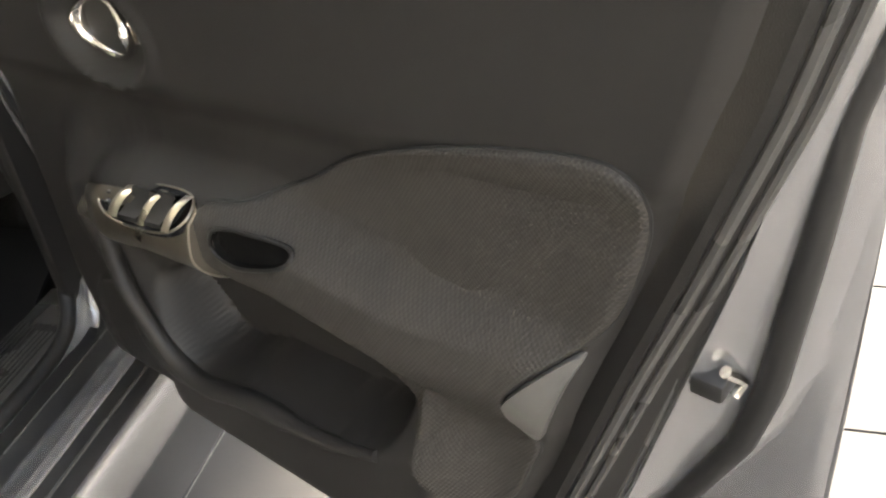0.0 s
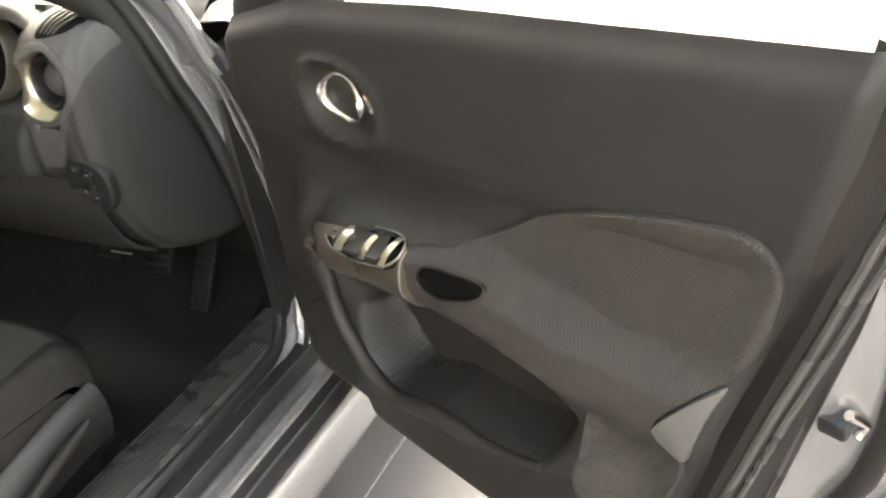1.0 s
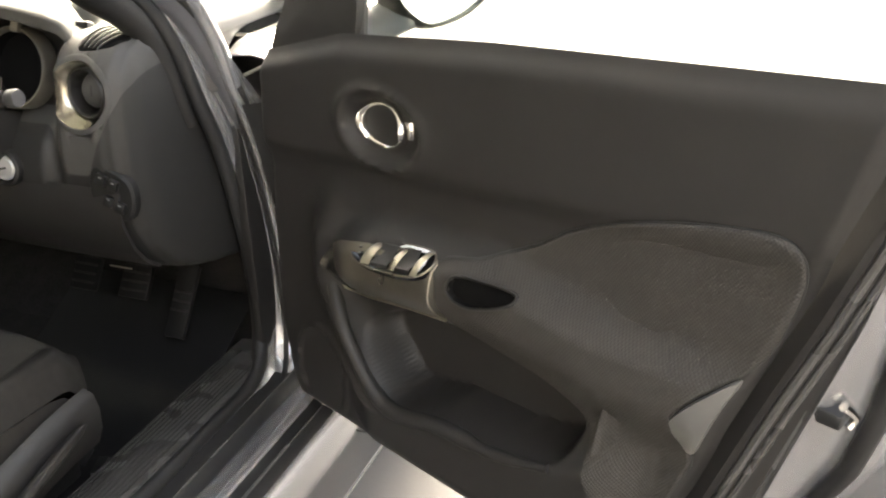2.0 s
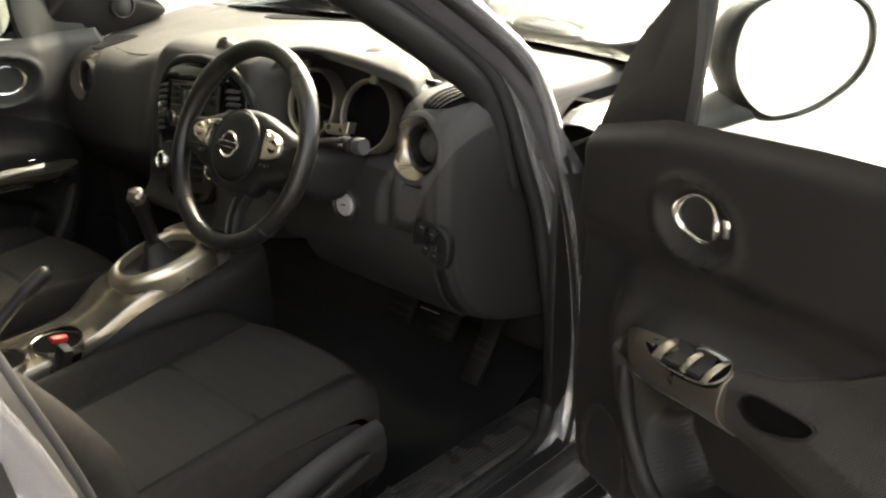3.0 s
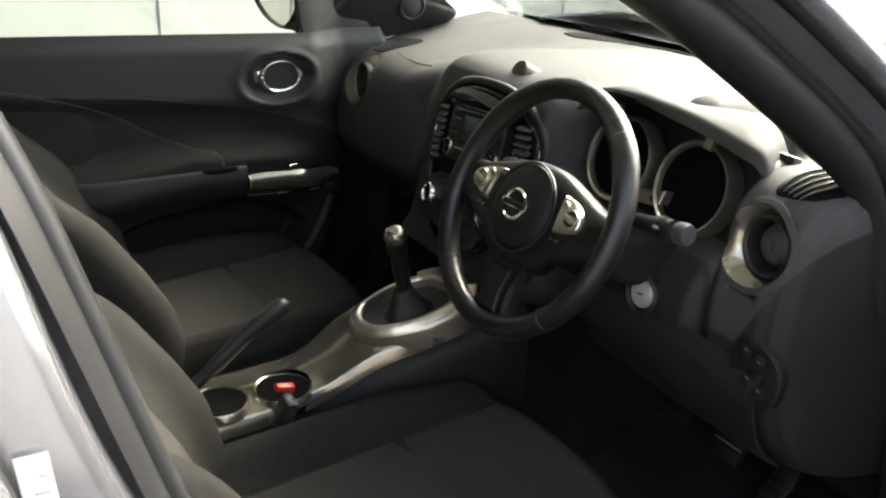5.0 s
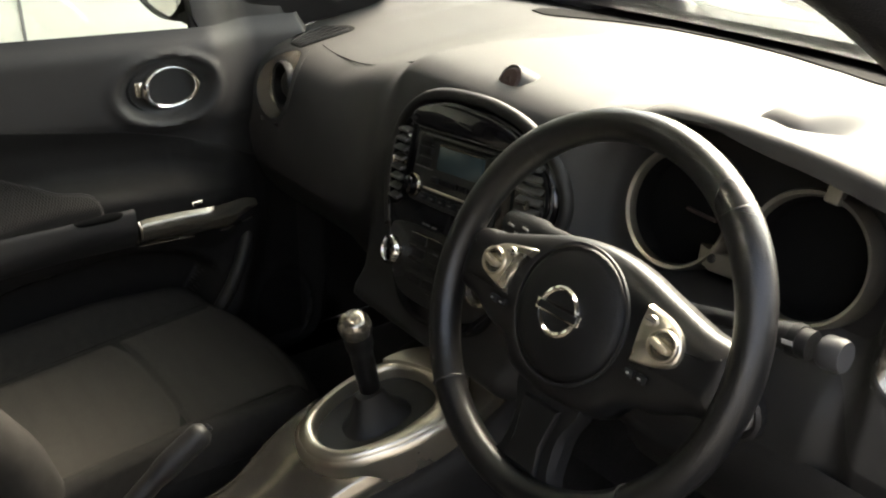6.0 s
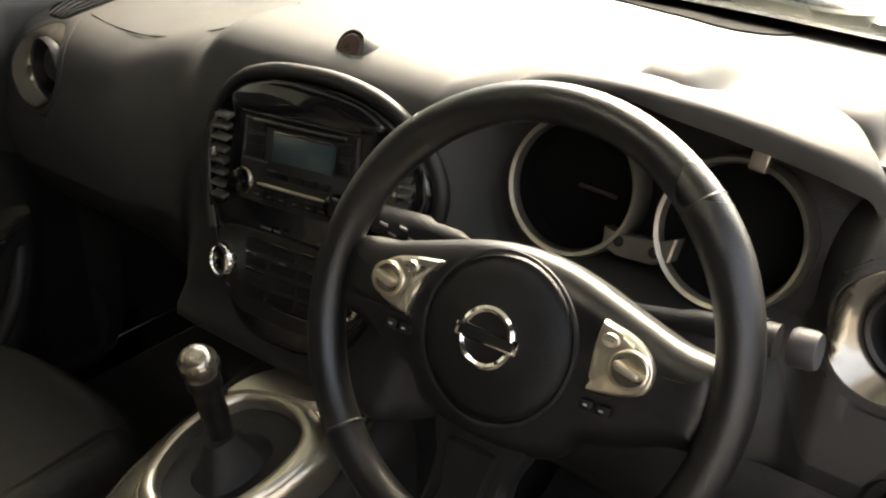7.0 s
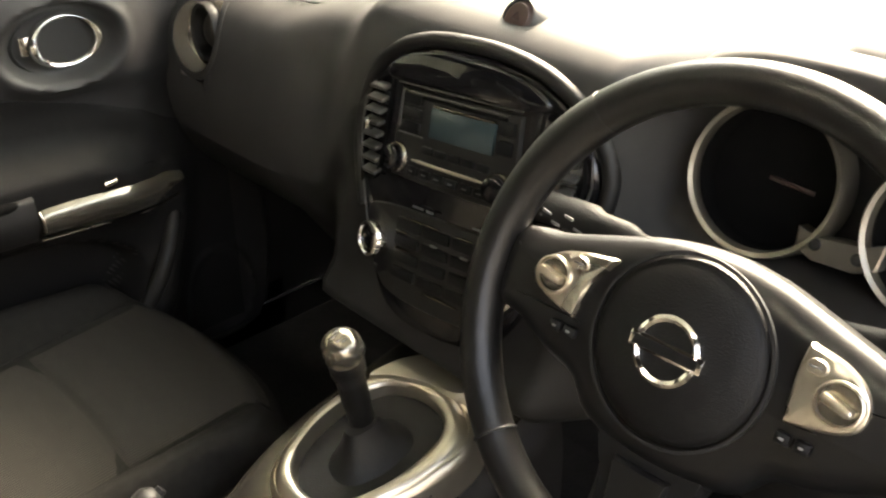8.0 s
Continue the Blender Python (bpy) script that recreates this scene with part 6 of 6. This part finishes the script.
stick = [[on_pillar(o + (z - 1.022) * 0.22, z, 0.004) for o in (-0.064, -0.053, -0.043)] for z in np.linspace(1.022, 1.107, 6)]
part("sticker", skin(stick), PAPER, pillar, "white sticker with illegible small print")
for k in range(6):
    z = 1.030 + 0.012 * k
    part("print_bar", skin([[on_pillar(o + (z - 1.022) * 0.22, z + h, 0.0046) for o in (-0.060 + 0.004 * (k % 3), -0.047)] for h in (0, 0.0016)]), PRINT, pillar)
part("bump_stop", block((0.012, 0.018, 0.022), pose(0.808, -0.660, 0.992, -14, 0, 0), 0.005), SATIN, pillar)
part("pillar_slot", skin([[Vector((0.8085, y, z)) for y in (y0, (y0 + y1) / 2, y1)] for z, y0, y1 in ((0.93, -0.630, -0.626), (0.90, -0.632, -0.618), (0.86, -0.631, -0.612), (0.81, -0.630, -0.606), (0.76, -0.622, -0.598), (0.72, -0.612, -0.595))]), RUBBER, pillar)
part("striker", tube(spline([(0.806, -0.628, 0.842), (0.822, -0.626, 0.842), (0.824, -0.616, 0.840), (0.822, -0.606, 0.838), (0.806, -0.604, 0.838)], 16), 0.005, 8), CHROME, pillar)
# screen pillars (outer), roof and the rest of the shell
for sx in (1, -1):
    pil = spline([(sx * 0.80, 0.56, 0.99), (sx * 0.775, 0.43, 1.13), (sx * 0.745, 0.29, 1.245), (sx * 0.70, 0.08, 1.37), (sx * 0.655, -0.16, 1.465), (sx * 0.62, -0.45, 1.52), (sx * 0.61, -0.9, 1.535), (sx * 0.62, -1.5, 1.50)], 50)
    if sx > 0:
        edge = offset_loop(0.044, 0.040)
        pil = [edge[i % 160] for i in range(44, -16, -1)]
    part("screen_pillar", tube(pil, 0.015 if sx > 0 else 0.024, 12, flat=0.8), PAINT if sx > 0 else RUBBER, car, "grey painted windscreen pillar")
    part("pillar_gasket", tube([p + Vector((-sx * 0.042, 0.02, 0.012)) for p in pil[:26]], 0.008, 8), RUBBER, car, "black windscreen edge seal")
roof_rows = [[Vector((x, y, z + 0.045 * (1 - (x / 0.62) ** 2))) for x in np.linspace(-0.62, 0.62, 20)] for y, z in ((-0.28, 1.495), (-0.45, 1.522), (-0.8, 1.535), (-1.2, 1.525), (-1.6, 1.49), (-1.95, 1.42))]
roof = part("roof", shell(roof_rows, 0.03), PAINT, car, "grey metallic car roof", 60)
part("headlining", shell([[p + Vector((0, 0, -0.045)) for p in r] for r in roof_rows], 0.008), CLOTH, roof)
for sx in (1, -1):
    rail = [[Vector((sx * (x + 0.03 * soft(-y, 0.1, 0.5)), y, z - 0.10 * soft(y, -0.5, 0.05) - 0.05 * soft(-y, 1.2, 1.9))) for y in np.linspace(-1.9, -0.05, 24)] for x, z in (((0.54, 1.512), (0.60, 1.50), (0.66, 1.478), (0.72, 1.45), (0.745, 1.415)) if sx < 0 else ((0.54, 1.512), (0.575, 1.500), (0.60, 1.485)))]
    part("roof_rail", shell(rail, 0.012), LOWER, roof)
screen_rows = [[Vector((x * w, y - 0.10 * (x * w / 0.7) ** 2, z)) for x in np.linspace(-1, 1, 20)] for y, z, w in ((0.98, 1.035, 0.74), (0.70, 1.16, 0.715), (0.40, 1.28, 0.675), (0.05, 1.405, 0.625), (-0.25, 1.495, 0.58))]
windscreen = part("windscreen", shell(screen_rows, 0.005), GLASS, car, "clear curved windscreen")
windscreen.visible_shadow = False
frit = [[Vector((x * 0.735, y - 0.10 * (x * 0.735 / 0.7) ** 2, 1.027 + (0.98 - y) / 2.24)) for x in np.linspace(-1, 1, 20)] for y in (0.845, 0.83, 0.815, 0.805)]
part("screen_edge", skin(frit), PIANO, windscreen, "black printed edge of the windscreen")
part("screen_band", tube([screen_rows[0][k] + Vector((0, -0.01, 0.004)) for k in range(20)], 0.014, 8), RUBBER, windscreen)
part("cowl", shell([[Vector((x, y - 0.10 * (x / 0.7) ** 2, z)) for x in np.linspace(-0.60, 0.60, 20)] for y, z in ((0.95, 1.02), (1.02, 1.03), (1.10, 1.035))], 0.006), RUBBER, car, "black scuttle panel under the windscreen")
hood_rows = []
for y, zc in ((1.10, 1.045), (1.25, 1.045), (1.45, 1.02), (1.65, 0.975), (1.85, 0.90), (1.95, 0.82)):
    hood_rows.append([Vector((x * (1 - 0.26 * soft(y, 1.35, 1.95)), y - 0.30 * soft(abs(x), 0.60, 0.74) * (1 - soft(y, 1.10, 1.45)) - 0.10 * (x / 0.7) ** 2 * (1.0), zc + 0.012 + 0.05 * math.exp(-((abs(x) - 0.62) / 0.12) ** 2) * (1.0 if y < 1.6 else 0.5) - 0.10 * soft(abs(x), 0.70, 0.86))) for x in np.linspace(-0.86, 0.86, 40)])
hood = part("bonnet", shell(hood_rows, 0.006), PAINT, car, "grey metallic bonnet with raised wings", 60)
for lx, ly, lz, dx, dy, size in ((0.167, 1.15, 1.066, 0.91, -0.41, 1.30), (-0.52, 1.12, 1.098, 0.82, 0.52, 1.0)):
    m = frame_of(Vector((lx, ly, lz)), Vector((dx, dy, 0)).normalized(), Vector((-dy, dx, 0)).normalized(), Vector((0, 0, 1))) @ Matrix.Scale(size, 4)
    part("wing_lamp", lathe([(0.001, 0.016), (0.06, 0.014), (0.10, 0.008), (0.125, -0.002), (0.12, -0.02)], m, 30, 1.0, 0.42), DARK_GLASS, hood, "dark almond-shaped lamp on the bonnet")
    part("lamp_trim", ring([(0.135, -0.012), (0.134, 0.002), (0.126, 0.006), (0.120, -0.004)], m, 36, 1.0, 0.48), SATIN, hood)
for sx in (1, -1):
    side_rows = []
    for z, x in ((0.36, 0.86), (0.55, 0.885), (0.75, 0.885), (0.92, 0.87), (0.99, 0.85)):
        side_rows.append([Vector((sx * (x - 0.24 * soft(y, 1.35, 1.95)), y, z)) for y in np.linspace(0.52, 1.95, 20)])
    part("front_wing", shell(side_rows, 0.004), PAINT, car, "grey metallic front wing", 60)
    corner = [[Vector((sx * x, y, z - 0.03 * soft(-y, -0.52, -0.42))) for y in np.linspace(0.46, 0.98, 14)] for x, z in ((0.868, 0.95), (0.858, 0.995), (0.845, 1.025), (0.815, 1.048), (0.77, 1.056), (0.72, 1.052), (0.70, 1.03))]
    part("wing_corner", shell(corner, 0.004), PAINT, car, "grey metallic wing corner beside the windscreen", 60)
part("front_fascia", shell([[Vector((x, 1.95 + 0.06 * (1 - (x / 0.8) ** 2), z)) for x in np.linspace(-0.64, 0.64, 20)] for z in (0.25, 0.45, 0.65, 0.84)], 0.01), PAINT, car, "grey metallic front bumper")
part("tailgate", shell([[Vector((x * w, -1.97 + 0.05 * (x ** 2), z)) for x in np.linspace(-0.82, 0.82, 20)] for z, w in ((0.28, 1.0), (0.6, 1.0), (1.0, 0.98))], 0.01), PAINT, car, "grey metallic tailgate")
part("tailgate_window", shell([[Vector((x * w, y + 0.05 * (x ** 2), z)) for x in np.linspace(-0.80, 0.80, 20)] for z, w, y in ((1.0, 0.98, -1.965), (1.2, 0.9, -1.96), (1.42, 0.78, -1.94))], 0.005), GLASS, car, "clear tailgate window").visible_shadow = False
left_rows = mirrored(rear_rows)
part("rear_door", shell(left_rows, 0.004), PAINT, car, "grey metallic rear door panel", 60)
part("rear_window", shell([[Vector((-0.822 + 0.30 * (z - 1.09), y - 0.12 * (z - 1.1), z)) for y in (-0.70, -1.1, -1.4, -1.9)] for z in (1.095, 1.2, 1.32, 1.46)], 0.004), DARK_GLASS, car, "dark tinted rear window")
part("quarter_panel", shell([[Vector((0.86 - 0.04 * (z > 1.0), y, z)) for y in (-1.72, -1.85, -1.97)] for z in (0.36, 0.7, 1.05, 1.1)], 0.004), PAINT, car, "grey metallic rear quarter")
part("quarter_panel", shell([[Vector((-0.86, y, z)) for y in (-1.72, -1.85, -1.97)] for z in (0.36, 0.7, 1.05, 1.1)], 0.004), PAINT, car, "grey metallic rear quarter")
part("centre_pillar", shell([[Vector((-0.78 + 0.26 * max(z - 1.0, 0), y - 0.2 * max(z - 1.0, 0), z)) for y in (-0.60, -0.68, -0.74)] for z in (0.36, 1.0, 1.25, 1.5)], 0.02), LOWER, car, "black centre pillar")
part("sill", shell([[Vector((x, y, z)) for y in (-0.7, 0.0, 0.7)] for x, z in ((-0.72, 0.40), (-0.83, 0.40), (-0.88, 0.30), (-0.80, 0.17))], 0.004), PAINT, car, "grey painted sill")
part("inner_mirror", block((0.24, 0.03, 0.075), pose(0.0, -0.18, 1.43, 20, 0, -12), 0.02, 3), LOWER, car, "black interior mirror housing")
# passenger windscreen pillar trim with its small round loudspeaker
trim_m = frame_of(Vector((-0.705, 0.0, 1.06)), Vector((0, 1, 0)), Vector((0.22, 0, 1)).normalized(), Vector((1, 0, -0.22)).normalized())
trim_line = [v.xy for v in spline([(0.165, 0.03, 0), (0.21, -0.005, 0), (0.28, -0.015, 0), (0.38, 0.0, 0), (0.49, 0.018, 0), (0.535, 0.045, 0), (0.50, 0.085, 0), (0.42, 0.15, 0), (0.30, 0.24, 0), (0.16, 0.33, 0), (0.06, 0.37, 0), (0.04, 0.345, 0), (0.12, 0.27, 0), (0.175, 0.19, 0), (0.185, 0.10, 0)], 90, True)]
trim = part("pillar_trim", plate(trim_line, 0.05, trim_m, 0.012), LOWER, car, "black passenger windscreen pillar trim with round loudspeaker", 60)
dome = trim_m @ pose(0.395, 0.075, 0.002)
part("tweeter_ring", ring([(0.036, -0.004), (0.035, 0.004), (0.030, 0.007), (0.027, 0.002)], dome, 36), DASH, trim)
part("tweeter_dome", lathe([(0.001, 0.010), (0.012, 0.009), (0.022, 0.005), (0.027, 0.0)], dome, 32), DASH, trim)
# road wheels
for wx, wy in ((0.76, 1.27), (-0.76, 1.27), (0.76, -1.27), (-0.76, -1.27)):
    m = pose(wx, wy, 0.323, 0, 90, 0)
    wheel = part("road_wheel", ring([(0.21, -0.10), (0.30, -0.105), (0.322, -0.085), (0.325, 0.085), (0.30, 0.105), (0.21, 0.10)], m, 48), RUBBER, car, "black tyre on an alloy wheel")
    part("rim", lathe([(0.03, 0.085 if wx > 0 else -0.085), (0.08, 0.08 if wx > 0 else -0.08), (0.19, 0.06 if wx > 0 else -0.06), (0.212, 0.098 if wx > 0 else -0.098), (0.212, -0.09 if wx > 0 else 0.09)], m, 40), GRAPHITE, wheel)

# ---- floor tiles beside the car ----
tile_mesh = None
size = 0.45
paving = new("paving")
tagged(paving, "grey square floor tiles with narrow joints", "floor tiles", kind="structure")
for i in range(-6, 9):
    for j in range(-6, 8):
        if tile_mesh is None:
            first = part("tile", block((size - 0.005, size - 0.005, 0.010), Matrix(), 0.0015, 1), TILE, paving)
            tile_mesh = first.data
            tile = first
        else:
            tile = new("tile", tile_mesh)
            tile.parent = paving
        tile.location = (0.17 + size * i, 0.1 + size * j, -0.0055)
